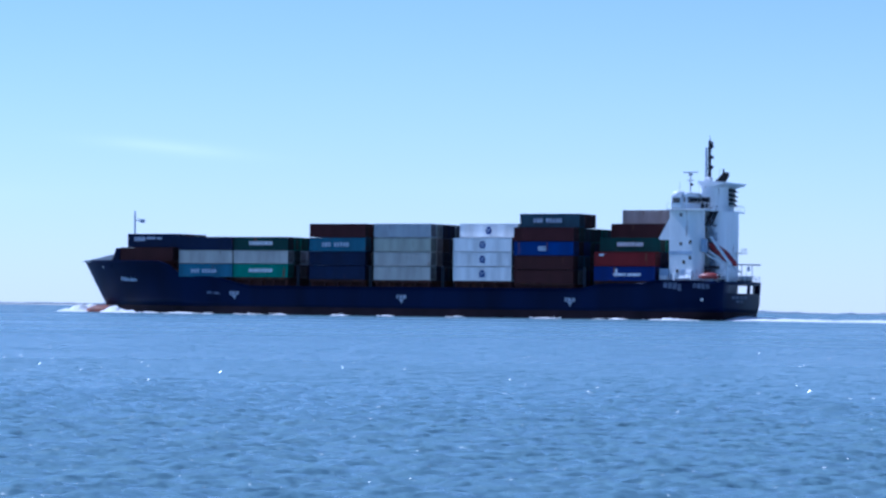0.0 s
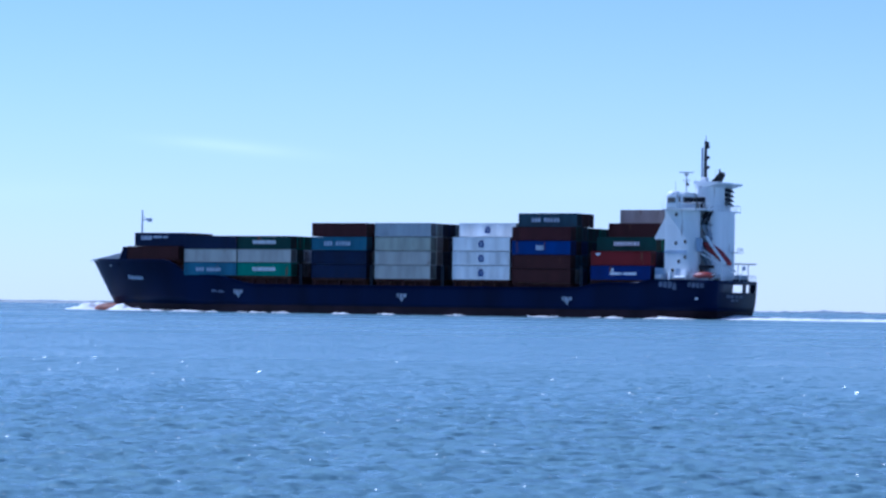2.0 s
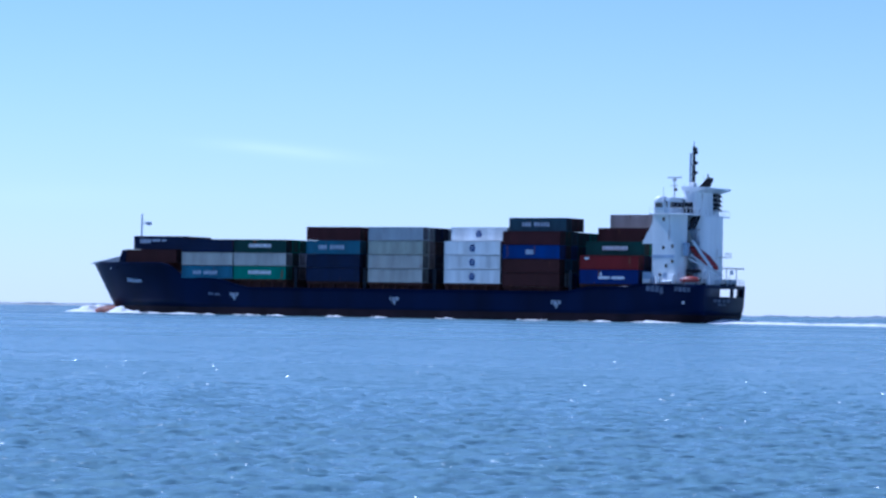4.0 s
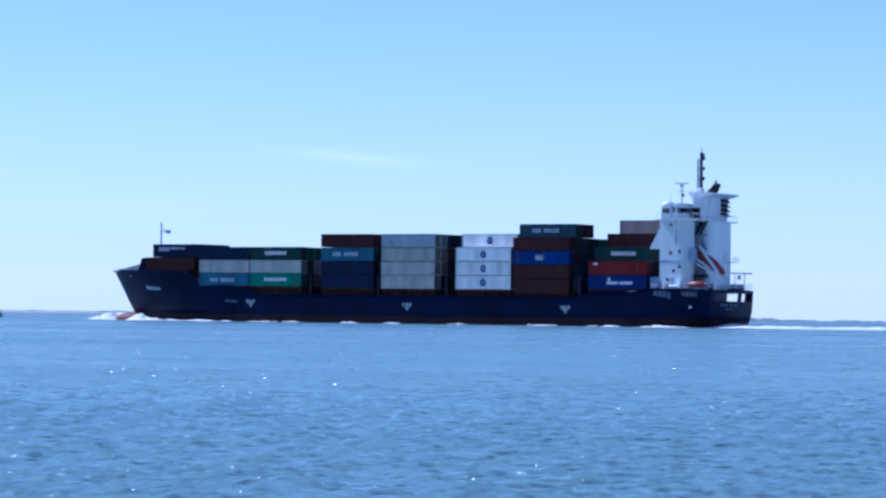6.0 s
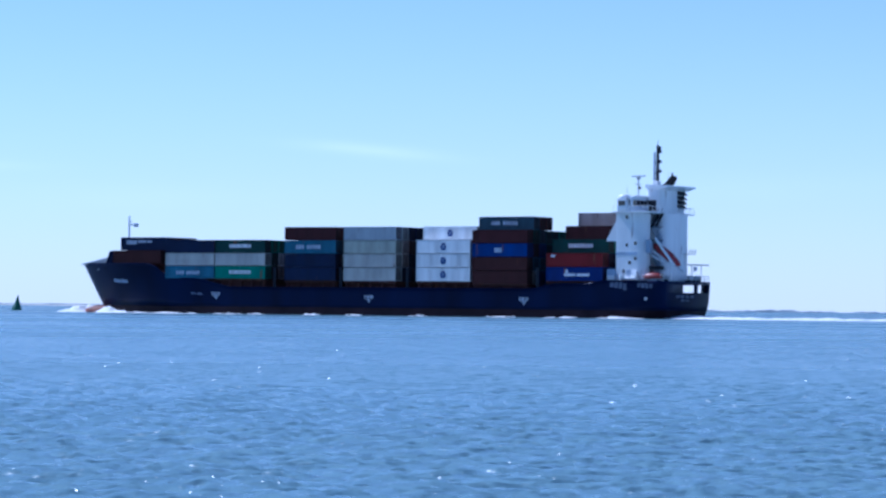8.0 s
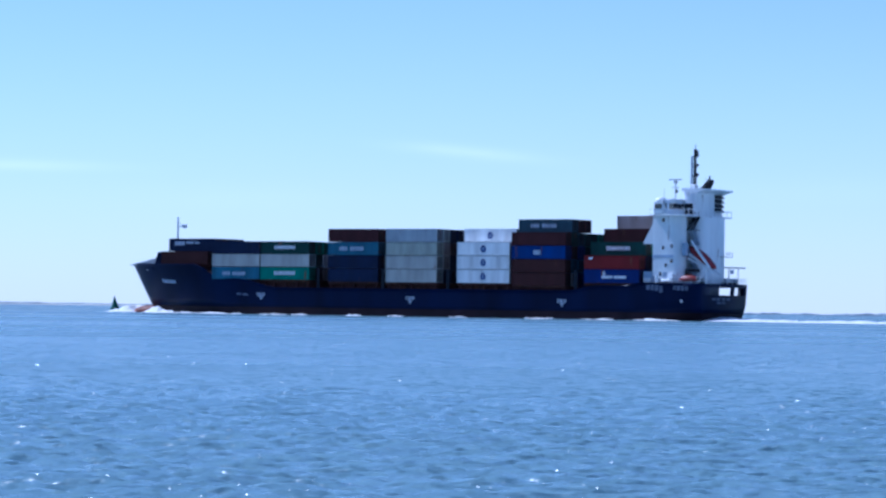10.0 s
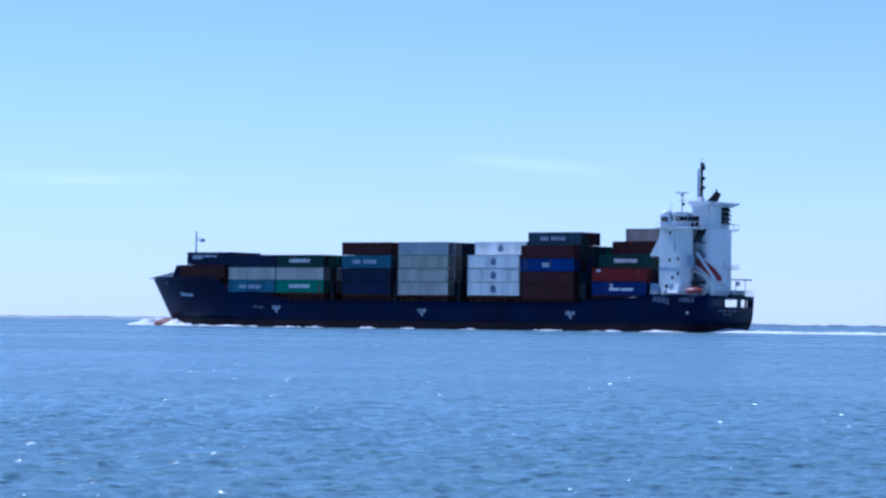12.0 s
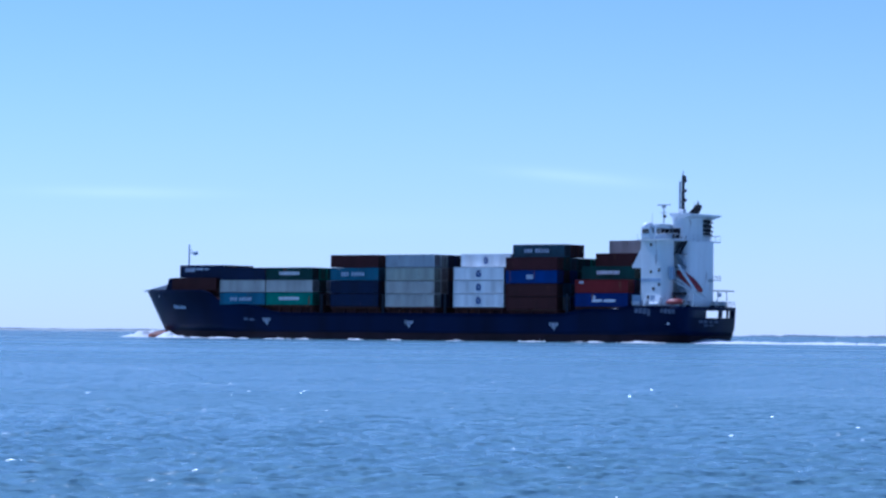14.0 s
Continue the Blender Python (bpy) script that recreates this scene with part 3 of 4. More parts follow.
    part("window", box(7.0, 7.3, 10.14, 10.24, 21.1, 22.1, 0.03), M_GLASS, b, "dark side window of the wheelhouse wing")
    for i in range(4):
        part("window", box(6.72, 6.84, 9.6 - i * 1.6, 8.2 - i * 1.6, 21.0, 22.1, 0.03), M_GLASS, b, "dark after window of the wheelhouse")
    for i in range(11):
        part("window", box(9.67, 9.76, -9.6 + i * 1.78, -8.1 + i * 1.78, 21.0, 22.2, 0.03), M_GLASS, b)
    wing = part("wing_housing", box(7.3, 9.6, 8.8, 10.9, 19.9, 22.6, 0.35), M_WHITE, b, "rounded white bridge wing end")
    part("dome", ball((8.45, 9.8, 22.5), 1.25, 1.15, 0.75), M_WHITE, wing, "white rounded radome cap", smooth=True)
    part("wing_window", box(7.7, 9.2, 10.86, 10.94, 21.0, 21.9, 0.03), M_GLASS, wing)
    part("bracket", prism([(10.4, 18.4), (10.4, 14.4), (12.4, 14.4), (12.4, 14.8)], 8.7, 9.1), M_WHITE, SHIP, "white triangular bracket before the house")
    st = part("deck_store", box(10.42, 12.2, 7.2, 9.5, 7.0, 9.2, 0.1), M_BAND, SHIP, "grey deck store box")
    part("lid", box(10.5, 12.0, 7.2, 9.9, 7.2, 8.0, 0.1), M_WHITE, st)
    # rails on the walkway
    for y in (10.85, -8.85):
        r = part("railing", rod((3.0, y, 20.95), (10.3, y, 20.95), 0.045, sides=6), M_WHITE, SHIP, "white tubular railing")
        for i in range(8):
            part("stanchion", rod((3.0 + i * 1.04, y, 19.9), (3.0 + i * 1.04, y, 20.95), 0.04, sides=6), M_WHITE, r)
    r = part("railing", rod((3.0, -8.8, 20.95), (3.0, 10.8, 20.95), 0.045, sides=6), M_WHITE, SHIP, "white tubular railing")
    for i in range(12):
        part("stanchion", rod((3.0, -8.8 + i * 1.78, 19.9), (3.0, -8.8 + i * 1.78, 20.95), 0.04, sides=6), M_WHITE, r)
    # funnel
    bm = box(4.2, 6.8, -7.5, 4.0, 19.9, 24.7)
    bmesh.ops.bevel(bm, geom=[e for e in bm.edges if abs((e.verts[0].co - e.verts[1].co).z) > 3], offset=0.6, segments=4, affect="EDGES", profile=0.5)
    f = part("funnel", bm, M_WHITE, SHIP, "broad white funnel casing behind the bridge")
    part("funnel_cap", prism([(7.0, 24.5), (4.3, 24.1), (2.2, 24.75), (2.2, 25.0), (7.0, 25.15)], -7.8, 4.2), M_WHITE, f, "white flared funnel top")
    for i in range(4):
        part("louvre", prism([(4.18, 21.0 + i * 0.85), (3.5, 20.8 + i * 0.85), (3.5, 20.9 + i * 0.85), (4.18, 21.6 + i * 0.85)], -7.0, -4.0), M_DARK, f, "dark ventilation louvre")
    part("vent_door", box(4.7, 6.4, 3.96, 4.06, 20.2, 22.2, 0.02), M_DARK, f)
    for y, top in ((-1.4, 26.9),):
        e = part("exhaust_pipe", prism([(6.2, 24.9), (4.1, 24.9), (3.3, top - 0.5), (3.4, top), (4.0, top + 0.1), (5.0, 25.9)], y - 0.55, y + 0.55), M_BLACK, f, "raked soot-black exhaust uptake")
        part("collar", box(4.0, 6.3, y - 0.65, y + 0.65, 24.9, 25.15, 0.04), M_BLACK, e)
    # masts
    m = part("main_mast", rod((6.4, 0, 22.9), (6.4, 0, 32.7), 0.36, 0.26, 8), M_DARK, SHIP, "dark main signal mast")
    part("mast_housing", box(6.0, 7.2, -0.7, 0.7, 22.95, 26.0, 0.2), M_WHITE, m, "white mast foot")
    for z, w in ((27.5, 0.9), (29.3, 0.7), (31.2, 0.6)):
        part("crosstree", box(6.2, 6.6, -w, w, z, z + 0.15), M_DARK, m)
        part("mast_lamp", box(5.7, 6.1, -0.22, 0.22, z + 0.1, z + 0.6, 0.04), M_DARK, m)
    part("ladder_pole", rod((6.95, 0.3, 23.0), (6.95, 0.3, 31.4), 0.26, 0.2, 8), M_BAND, m, "pale pole beside the dark mast")
    for i in range(9):
        part("rung", rod((6.95, 0.3, 24.0 + 0.85 * i), (6.4, 0, 24.0 + 0.85 * i), 0.05, sides=6), M_DARK, m)
    part("side_lamp_post", rod((5.0, -3.4, 25.0), (5.0, -3.4, 27.7), 0.22, 0.16, 8), M_DARK, f)
    part("antenna", rod((6.4, 0, 32.6), (6.4, 0, 33.6), 0.06), M_DARK, m)
    part("lamp_head", box(5.85, 6.6, -0.3, 0.3, 31.8, 32.5, 0.06), M_DARK, m)
    q = part("radar_mast", rod((8.7, 3.5, 22.9), (8.7, 3.5, 26.7), 0.16, 0.12), M_GREY, SHIP, "light grey radar mast on the wheelhouse")
    part("radar_scanner", box(7.3, 10.1, 3.3, 3.7, 26.65, 26.9, 0.05), M_GREY, q, "long radar scanner bar")
    part("yard", box(8.0, 9.4, 3.4, 3.6, 25.2, 25.35), M_GREY, q)
    part("gearbox", box(8.4, 9.0, 3.2, 3.8, 26.1, 26.6, 0.05), M_GREY, q)
    part("lamp", box(8.2, 8.6, 3.3, 3.9, 24.3, 24.8, 0.05), M_DARK, q)
    for x, y, z in ((9.6, 6.4, 25.0), (7.6, 1.8, 25.6), (5.9, -3.6, 27.6), (9.8, -6, 25.4)):
        part("whip_aerial", rod((x, y, 22.8), (x, y, z), 0.06, 0.03, 6), M_GREY, SHIP, "thin whip aerial")
    # lifeboat on its ramp
    bm = ball((0, 0, 0), 3.5, 1.1, 0.85, seg=16)
    for v in bm.verts:
        if v.co.z > 0.2 and v.co.x > -1.0:
            v.co.z *= 1.15
    tilt = pose(1.35, 6.2, 11.9, 0, -36, 0)
    bmesh.ops.transform(bm, matrix=tilt, verts=bm.verts)
    lb = part("lifeboat", bm, M_BOAT, SHIP, "orange-red free-fall lifeboat on its sloping ramp", smooth=True)
    for y in (5.4, 7.0):
        part("ramp_beam", rod((3.1, y, 12.2), (-1.9, y, 8.6), 0.17, sides=8), M_WHITE, lb, "white sloping launch beam")
    part("davit_arm", rod((3.1, 7.6, 15.0), (-0.85, 7.6, 9.9), 0.28, sides=8), M_WHITE, lb, "stout white davit arm")
    part("davit_leg", rod((-0.1, 7.6, 7.0), (-0.1, 7.6, 10.8), 0.22, sides=8), M_WHITE, lb)
    part("davit_brace", rod((3.9, 7.6, 11.8), (0.1, 7.6, 10.0), 0.14, sides=8), M_WHITE, lb)
    part("boat_window", box(1.9, 2.4, 6.9, 7.2, 12.8, 13.1, 0.05), M_GLASS, lb)
    part("davit_strut", rod((4.2, 7.6, 12.9), (1.3, 7.6, 11.2), 0.16, sides=8), M_WHITE, lb)
    part("davit_foot", rod((-0.1, 7.6, 10.2), (1.9, 7.6, 7.0), 0.18, sides=8), M_WHITE, lb)
    part("winch_box", box(1.9, 4.1, 6.2, 8.0, 9.2, 9.8, 0.05), M_DARK, SHIP, "dark winch platform below the davit")
    part("doorway", box(7.3, 8.2, 9.18, 9.25, 7.1, 9.1, 0.03), M_BAND, h, "grey weathertight door")
    part("doorway", box(4.24, 4.32, 6.6, 7.5, 7.1, 9.1, 0.03), M_DARK, h)
    part("vent_trunk", box(3.4, 4.3, 8.1, 9.1, 12.2, 14.6, 0.08), M_BAND, h, "blue-grey ventilation trunk")
    part("vent_trunk", box(6.0, 6.9, 9.2, 9.6, 7.1, 8.9, 0.08), M_WHITE, h)
    part("fire_locker", box(9.1, 10.0, 9.2, 9.6, 7.1, 8.3, 0.05), M_BAND, h)
    part("pipe", rod((4.2, 3.9, 7.2), (4.2, 3.9, 19.6), 0.12, sides=8), M_BAND, h)
    # rescue boat on the port side
    bm = ball((0, 0, 0), 2.1, 0.8, 0.8, seg=16)
    for v in bm.verts:
        v.co.z = max(v.co.z, -0.35)
    bmesh.ops.transform(bm, matrix=pose(2.5, 9.6, 7.75), verts=bm.verts)
    rb = part("rescue_boat", bm, M_ORANGE, SHIP, "small orange rescue boat on its cradle", smooth=True)
    part("cradle", box(1.5, 3.5, 9.1, 10.1, 6.92, 7.42, 0.04), M_GREY, rb)
    part("outboard", box(0.3, 0.8, 9.4, 9.9, 7.4, 8.3, 0.08), M_BLACK, rb)
    for x, y in ((6.8, 9.9), (7.8, 9.9)):
        part("liferaft_canister", rod((x - 0.45, y, 7.45), (x + 0.45, y, 7.45), 0.35), M_WHITE, SHIP, "white liferaft canister")
    for x, y in ((9.0, 10.0), (5.9, 9.7)):
        part("ventilator", rod((x, y, 7.0), (x, y, 8.5), 0.28, 0.4), M_WHITE, SHIP, "white mushroom ventilator")
    pl = part("casing_platform", box(1.3, 2.75, -6.2, -3.4, 12.2, 12.32, 0.02), M_GREY, h, "small railed platform on the casing")
    for y in (-6.15, -4.8, -3.45):
        part("stanchion", rod((1.35, y, 12.3), (1.35, y, 13.05), 0.04, sides=6), M_GREY, pl)
    for z in (12.7, 13.05):
        part("rail", rod((1.35, -6.15, z), (1.35, -3.45, z), 0.05, sides=6), M_GREY, pl)
    # after awning beam, rails, winches
    bmn = part("stern_boom", rod((4.6, -8.0, 10.3), (-0.6, -8.0, 10.2), 0.12), M_GREY, SHIP, "thin boom over the stern deck")
    for x in (1.0, 3.0):
        part("post", rod((x, -8.0, 6.95), (x, -8.0, 10.3), 0.08), M_GREY, bmn)
    for z in (7.55, 8.05):
        r = part("stern_rail", rod((0.2, -9.8, z), (0.2, 9.8, z), 0.05, sides=6), M_WHITE, SHIP, "white stern railing")
        r = part("side_rail", rod((0.2, -9.9, z), (8.8, -10.2, z), 0.05, sides=6), M_WHITE, SHIP)
        r = part("side_rail", rod((0.2, 9.9, z), (8.8, 10.4, z), 0.05, sides=6), M_WHITE, SHIP)
    for i in range(11):
        part("stanchion", rod((0.2, -9.8 + 1.96 * i, 6.9), (0.2, -9.8 + 1.96 * i, 8.05), 0.045, sides=6), M_WHITE, SHIP)
    for y in (-6.2, -3.0, 6.5):
        w = part("mooring_winch", rod((1.0, y - 0.8, 7.7), (1.0, y + 0.8, 7.7), 0.5), M_GREY, SHIP, "grey mooring winch drum")
        part("winch_bed", box(0.5, 1.6, y - 0.9, y + 0.9, 6.95, 7.35, 0.04), M_DARK, w)
    fl = part("ensign_staff", rod((0.3, -2.0, 7.0), (-0.6, -2.0, 9.9), 0.05), M_WHITE, SHIP, "white stern flagstaff")
    part("ensign", box(-0.35, -0.25, -3.4, -2.0, 9.0, 9.8), M_FLAG, fl, "small pale flag")


tower()


# ---- containers ----
CL, CW, CH = 11.9, 2.44, 2.62


def container_meshes():
    """Corrugated shell, frame and one door leaf of a forty-foot box; x forward, origin at the base centre."""
    shell = bmesh.new()
    n = 30
    for side in (1, -1):
        prev = None
        for i in range(n * 4 + 1):
            x = -CL / 2 + 0.1 + (CL - 0.2) * i / (n * 4)
            y = side * (CW / 2 - (0.02 if i % 4 in (0, 1) else 0.056))
            row = (shell.verts.new((x, y, 0.14)), shell.verts.new((x, y, CH - 0.1)))
            if prev:
                q = (prev[0], row[0], row[1], prev[1])
                shell.faces.new(q if side == -1 else q[::-1])
            prev = row
    box(-CL / 2 + 0.06, CL / 2 - 0.06, -CW / 2 + 0.06, CW / 2 - 0.06, CH - 0.08, CH - 0.03, bm=shell)
    box(CL / 2 - 0.1, CL / 2 - 0.05, -CW / 2 + 0.06, CW / 2 - 0.06, 0.1, CH - 0.06, bm=shell)
    fr = bmesh.new()
    for y in (-CW / 2 + 0.06, CW / 2 - 0.06):
        for x in (-CL / 2 + 0.08, CL / 2 - 0.08):
            box(x - 0.08, x + 0.08, y - 0.06, y + 0.06, 0, CH - 0.01, bm=fr)
        box(-CL / 2 + 0.16, CL / 2 - 0.16, y - 0.045, y + 0.052, 0.02, 0.16, bm=fr)
        box(-CL / 2 + 0.16, CL / 2 - 0.16, y - 0.045, y + 0.045, CH - 0.12, CH - 0.02, bm=fr)
    for x in (-CL / 2 + 0.08, CL / 2 - 0.08):
        box(x - 0.07, x + 0.07, -CW / 2 + 0.12, CW / 2 - 0.12, 0.02, 0.16, bm=fr)
        box(x - 0.07, x + 0.07, -CW / 2 + 0.12, CW / 2 - 0.12, CH - 0.13, CH - 0.02, bm=fr)
    door = bmesh.new()
    box(-CL / 2 + 0.03, -CL / 2 + 0.09, 0.02, CW / 2 - 0.13, 0.17, CH - 0.14, bm=door)
    bars = bmesh.new()
    for y in (0.3, 0.8):
        rod((-CL / 2 - 0.005, y, 0.12), (-CL / 2 - 0.005, y, CH - 0.1), 0.03, sides=6, bm=bars)
    return shell, fr, door, bars


def to_mesh(bm, name):
    me = bpy.data.meshes.new(name)
    bm.to_mesh(me)
    bm.free()
    return me


SHELL, FRAME, DOOR, BARS = [to_mesh(b, n) for b, n in zip(container_meshes(), ("shell", "frame", "door", "locking_bar"))]
BARS.materials.append(M_DARK)
SETS = {}


def container_set(colour):
    if colour not in SETS:
        SETS[colour] = []
        for me in (SHELL, FRAME, DOOR):
            c = me.copy()
            c.materials.append(BOX[colour][2] if me is DOOR else BOX[colour][0])
            SETS[colour].append(c)
    return SETS[colour]


LETTER = {"bar": [(-2.32 + 0.58 * i, 1.35, 0.44, 0.74) for i in range(9)], "words": [(3.0 - 0.66 * i, 1.3, 0.5, 0.8) for i in range(3)] + [(0.45 - 0.66 * i, 1.3, 0.5, 0.8) for i in range(5)],
          "words_low": [(3.0 - 0.66 * i, 1.2, 0.5, 0.75) for i in range(3)] + [(0.5 - 0.66 * i, 1.2, 0.5, 0.75) for i in range(5)], "small": [(0.3, 1.3, 1.6, 0.9)],
          "long": [(-1.9, 1.15, 2.6, 0.5), (0.9, 1.15, 2.4, 0.5), (1.6, 1.8, 0.45, 0.7)], "top": [(3.2, 1.6, 2.6, 0.8), (0.6, 1.75, 2.0, 0.45), (-1.3, 1.75, 1.2, 0.4)],
          "corner": [(4.5, 2.05, 0.9, 0.4)],
          "badge": [(0.0, 1.78, 0.8, 0.34), (-0.35, 1.32, 0.5, 0.4), (0.35, 1.32, 0.5, 0.4), (0.0, 0.86, 1.0, 0.34)]}
CARGO = []


def container(x, y_face, z, colour, lettering="", high=CH):
    """One box: x of its middle, y of its port face, z of its base."""
    words = BOX[colour][1]
    tail = " with white lettering" if lettering and lettering != "badge" else (" with blue badge" if lettering else "")
    e = tagged(new("shipping_container"), words + " corrugated steel container" + tail + " stacked on deck", "container", "deck cargo")
    sh, fr, dr = container_set(colour)
    for name, me in (("shell", sh), ("frame", fr)):
        new(name, me).parent = e
    for s in (1, -1):
        d = new("door", dr)
        d.parent = e
        if s == -1:
            d.matrix_basis = Matrix.Translation((0, 0, 0)) @ pose(0, -CW / 2, 0) @ Matrix.Translation((0, 0.11, 0))
        bar = new("locking_bar", BARS)
        bar.parent = d
    if lettering:
        for dx, z0, w, h in LETTER[lettering]:
            bm = box(dx - w / 2, dx + w / 2, CW / 2 - 0.03, CW / 2 + 0.006, z0 - h / 2, z0 + h / 2)
            part("badge" if lettering == "badge" else "letter_bar", bm, BOX["blue"][0] if lettering == "badge" else (M_DIM if colour in ("slate", "blue", "navy", "teal") else M_MARK), e, "blue badge" if lettering == "badge" else "white lettering bar")
    e.scale = (1, 1, high / CH)
    CARGO.append((e, pose(x, y_face - CW / 2, z)))
    return e


PITCH = 2.6
# port-row columns (bottom to top) by bay; each box: colour, lettering, row counted from the port side
FACE = [
    [("brown", "", 1), ("navy", "top", 2)],
    [("teal", "words_low", 0), ("grey", "", 0), ("navy", "", 0)],
    [("mint", "bar", 0), ("grey", "", 0), ("dgreen", "bar", 0)],
    [("navy", "", 0), ("navy", "", 0), ("teal", "words", 0), ("maroon", "", 0)],
    [("grey", "", 0), ("grey", "", 0), ("sage", "", 0), ("lilac", "", 0)],
    [("white", "badge", 0), ("white", "badge", 0), ("white", "badge", 0), ("white", "badge", 1)],
    [("brown", "", 0), ("brown", "", 0), ("blue", "small", 0), ("maroon", "", 0), ("slate", "words", 1)],
    [("royal", "long", 0), ("red", "corner", 0), ("dgreen", "bar", 1), ("maroon", "", 3), ("tan", "", 5)],
]
LAST = [(6, 5), (7, 7, 7), (7, 7, 7), (7, 7, 7, 7), (7, 7, 7, 7), (7, 7, 7, 7), (7, 7, 7, 7, 3), (7, 7, 7, 7, 7)]
SPOT = {(4, 2, 1): "tan", (4, 2, 2): "brown", (4, 1, 1): "tan", (4, 3, 2): "navy", (4, 3, 3): "navy", (4, 2, 3): "navy", (4, 1, 2): "navy", (4, 1, 3): "navy", (4, 0, 2): "navy",
        (2, 2, 1): "green", (2, 2, 2): "green", (2, 2, 3): "dgreen", (2, 1, 1): "dgreen", (2, 1, 2): "white", (2, 1, 3): "white", (2, 0, 1): "brown", (2, 0, 2): "tan", (3, 3, 1): "maroon", (3, 2, 1): "maroon",
        (3, 3, 2): "tan", (3, 1, 1): "tan", (6, 3, 1): "dgreen", (6, 3, 2): "slate", (6, 3, 3): "dgreen", (6, 3, 4): "dgreen", (6, 3, 5): "green", (6, 3, 6): "dgreen", (6, 3, 7): "dgreen", (6, 4, 2): "maroon", (6, 4, 3): "maroon",
        (7, 2, 2): "green", (7, 2, 3): "dgreen", (7, 1, 1): "navy", (7, 1, 2): "navy", (7, 3, 3): "maroon", (7, 4, 4): "tan"}
rnd = random.Random(11)
POOL = ["maroon", "brown", "navy", "navy", "teal", "dgreen", "grey", "slate", "blue", "maroon"]
for k, (a, b) in enumerate(BAYS):
    base, step = TIER[k]
    for tier, (colour, lettering, row0) in enumerate(FACE[k]):
        z = base + tier * step
        for row in range(row0, LAST[k][tier] + 1):
            c, l = (colour, lettering) if row == row0 else (SPOT.get((k, tier, row), rnd.choice(POOL)), "")
            container((a + b) / 2 + rnd.uniform(-0.05, 0.05) if row != row0 else (a + b) / 2, 10.4 - PITCH * row, z, c, l, step - 0.09)


# ---- foam and wake, moving with the ship ----
def foam(name, label, x0, x1, y0, y1, heaps, seed, lumps=0, step=0.4, torn=0.75):
    """A torn sheet of broken water over heaps of (x, y, reach_x, reach_y, height), with loose lumps of spray."""
    r = random.Random(seed)
    nx, ny = int((x1 - x0) / step) + 1, int((y1 - y0) / (step * 0.7)) + 1
    xs, ys = np.linspace(x0, x1, nx), np.linspace(y0, y1, ny)
    gx, gy = np.meshgrid(xs, ys, indexing="ij")
    h = np.zeros_like(gx)
    for cx, cy, rx, ry, top in heaps:
        h = np.maximum(h, top * np.exp(-((gx - cx) / rx) ** 2 - ((gy - cy) / ry) ** 2))
    for i in range(nx):
        for j in range(ny):
            if h[i, j] > 0.02:
                n = noise.noise((gx[i, j] * 0.45, gy[i, j] * 0.45, seed)) + 0.6 * noise.noise((gx[i, j] * 1.5, gy[i, j] * 1.5, seed + 5)) + 0.4 * noise.noise((gx[i, j] * 4, gy[i, j] * 4, seed))
                h[i, j] *= max(0.0, 1.05 + torn * n)
    h -= 0.08
    bm = bmesh.new()
    grid = {}

    def vert(i, j):
        if (i, j) not in grid:
            grid[i, j] = bm.verts.new((gx[i, j], gy[i, j], h[i, j]))
        return grid[i, j]
    for i in range(nx - 1):
        for j in range(ny - 1):
            if max(h[i, j], h[i + 1, j], h[i, j + 1], h[i + 1, j + 1]) > 0.03:
                bm.faces.new((vert(i, j), vert(i + 1, j), vert(i + 1, j + 1), vert(i, j + 1)))
    for k in range(lumps):
        cx, cy, rx, ry, top = r.choice(heaps)
        u, v, w = r.gauss(0, 0.6), r.gauss(0, 0.6), r.uniform(0.08, 0.28)
        z = top * math.exp(-u * u - v * v) * r.uniform(0.6, 1.15)
        for q in bmesh.ops.create_icosphere(bm, subdivisions=1, radius=1)["verts"]:
            k2 = 1 + 0.35 * r.uniform(-1, 1)
            q.co = Vector((cx + u * rx + q.co.x * w * 1.5 * k2, cy + v * ry + q.co.y * w * k2, z + q.co.z * w * 0.6 * k2))
    return tagged(part(name, bm, M_FOAM, None, "", True), label, "foam", kind="stuff")


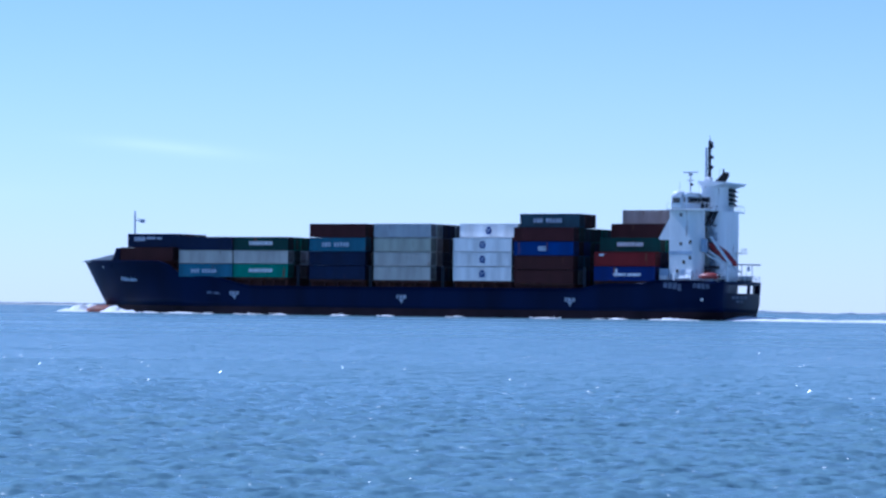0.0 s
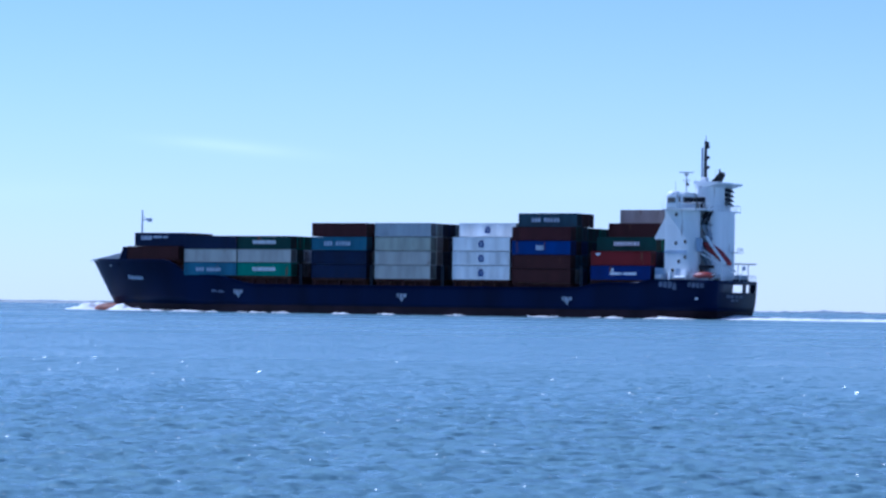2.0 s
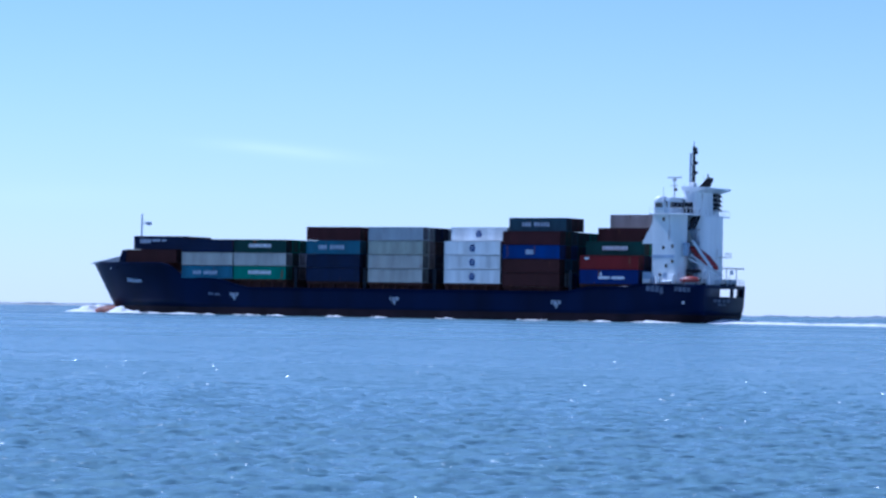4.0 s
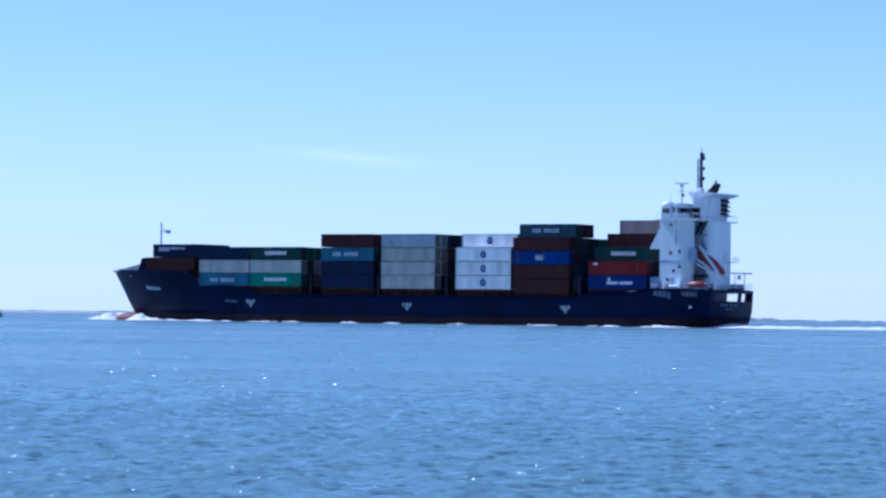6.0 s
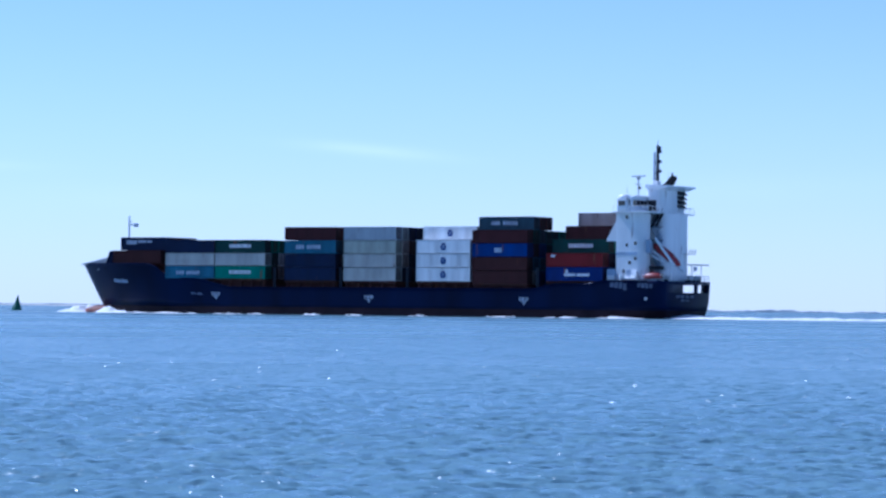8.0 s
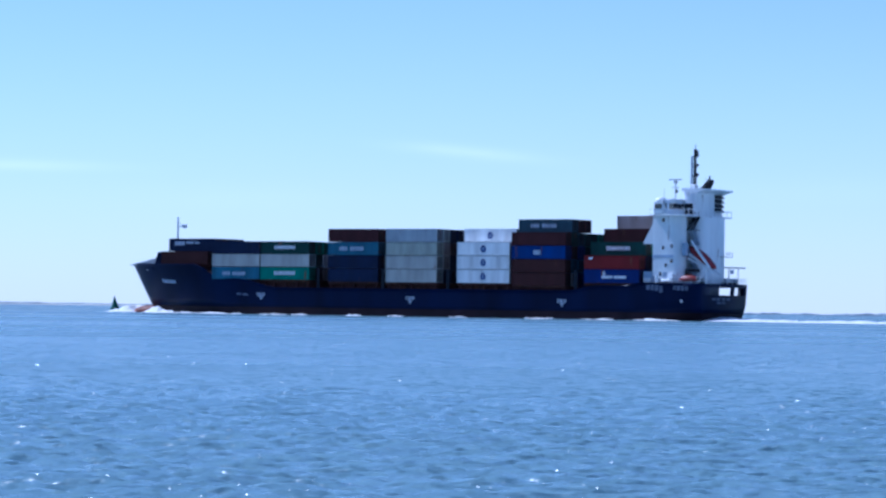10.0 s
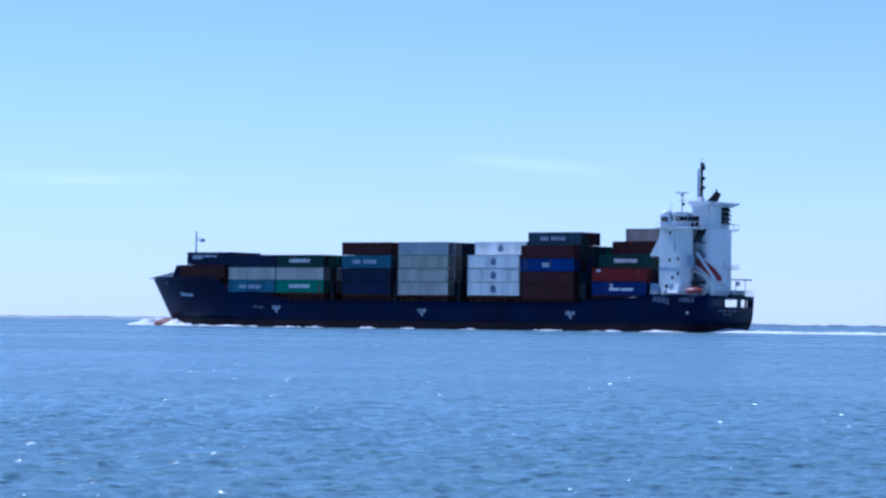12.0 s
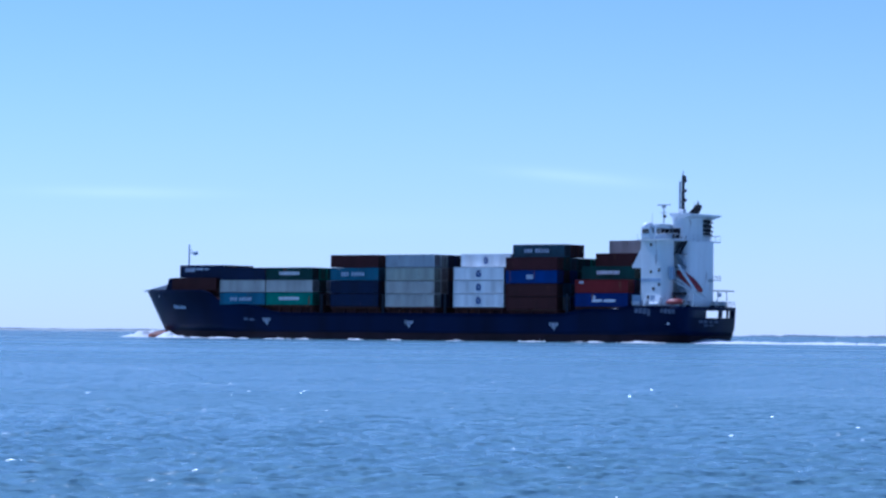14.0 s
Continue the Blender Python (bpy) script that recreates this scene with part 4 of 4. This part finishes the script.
FOAM = [foam("bow_wave", "white bow wave breaking round the bulb", 130, 151, -8, 6,
             [(142.0, -0.6, 2.2, 2.6, 1.45), (140.5, -3.0, 4.5, 2.0, 1.35), (136.0, -4.0, 4.0, 1.5, 1.1), (144.2, 0.8, 1.6, 2.0, 0.6)], 1, 30, 0.3, 0.35),
        foam("side_foam", "thin white foam along the waterline", -2, 136, 1.5, 14,
             [(131.0, 4.4, 1.6, 0.8, 0.8), (129.3, 5.8, 2.6, 0.9, 1.0), (125.5, 8.2, 2.6, 0.8, 0.6), (119, 10.3, 2.5, 0.6, 0.25), (111, 11.6, 4, 0.5, 0.34), (105, 11.8, 1.5, 0.4, 0.28), (96, 11.8, 3, 0.4, 0.26),
              (89, 11.8, 2, 0.4, 0.22), (76, 11.8, 2, 0.4, 0.22), (66, 11.8, 1.5, 0.4, 0.2), (52, 11.8, 2, 0.4, 0.2), (33, 11.8, 3, 0.4, 0.2), (20, 11.7, 4, 0.4, 0.24), (9, 11.5, 5, 0.5, 0.3)], 2, 60, 0.4, 0.9),
        foam("stern_wake", "white churned wake streaming from the stern", -190, 1, -8, 22,
             [(-2, 3, 3, 5, 0.8), (-8, 6, 5, 3.5, 0.6)] + [(-9 - 5 * i, 12 + 0.1 * i + 0.8 * math.sin(i * 0.7), 5, 1.5, 0.46 - 0.003 * i + 0.08 * math.sin(i * 1.7)) for i in range(36)] +
             [(-12 - 9 * i, -3 - 0.05 * i, 5, 1.0, 0.35 + 0.1 * math.sin(i * 2.1)) for i in range(18)], 3, 200, 0.5, 0.4)]


# ---- buoy ----
def buoy():
    b = tagged(new("channel_buoy"), "dark green conical channel buoy afloat", "buoy")
    bm = bmesh.new()
    bmesh.ops.create_cone(bm, cap_ends=True, segments=20, radius1=1.35, radius2=1.2, depth=1.0)
    bmesh.ops.translate(bm, vec=(0, 0, 0.1), verts=bm.verts)
    part("float", bm, M_BUOY, b)
    bm = bmesh.new()
    bmesh.ops.create_cone(bm, cap_ends=True, segments=16, radius1=1.05, radius2=0.28, depth=2.3)
    bmesh.ops.translate(bm, vec=(0, 0, 1.75), verts=bm.verts)
    part("tower", bm, M_BUOY, b)
    part("topmark", rod((0, 0, 2.9), (0, 0, 3.7), 0.32, 0.05, 12), M_BUOY, b)
    part("lantern", rod((0, 0, 2.75), (0, 0, 3.1), 0.16), M_DARK, b)
    d, a = 770.0, radians(-11.3)
    b.matrix_basis = pose(d * math.sin(a), d * math.cos(a), 0)
    return b


BUOY = buoy()


# ---- movement ----
def motions():
    walk(SHIP, [(t, ship_pose(t)) for t in TIMES])
    for ob in FOAM:
        walk(ob, [(t, ship_pose(t)) for t in TIMES])
    for ob, place in CARGO:
        walk(ob, [(t, ship_pose(t) @ place) for t in TIMES])
    walk(SEA, [(t, pose(-0.25 * t, -0.7 * t, 0)) for t in TIMES])
    x, y, z = BUOY.matrix_basis.translation
    walk(BUOY, [(t, pose(x, y, 0.08 * math.sin(t * 1.9), 3 * math.sin(t * 1.3), 4 * math.sin(t * 1.6 + 1), 0)) for t in (0, 1, 2, 3, 4, 5, 6, 7, 8, 9, 10, 11, 12, 13, 14)])


motions()
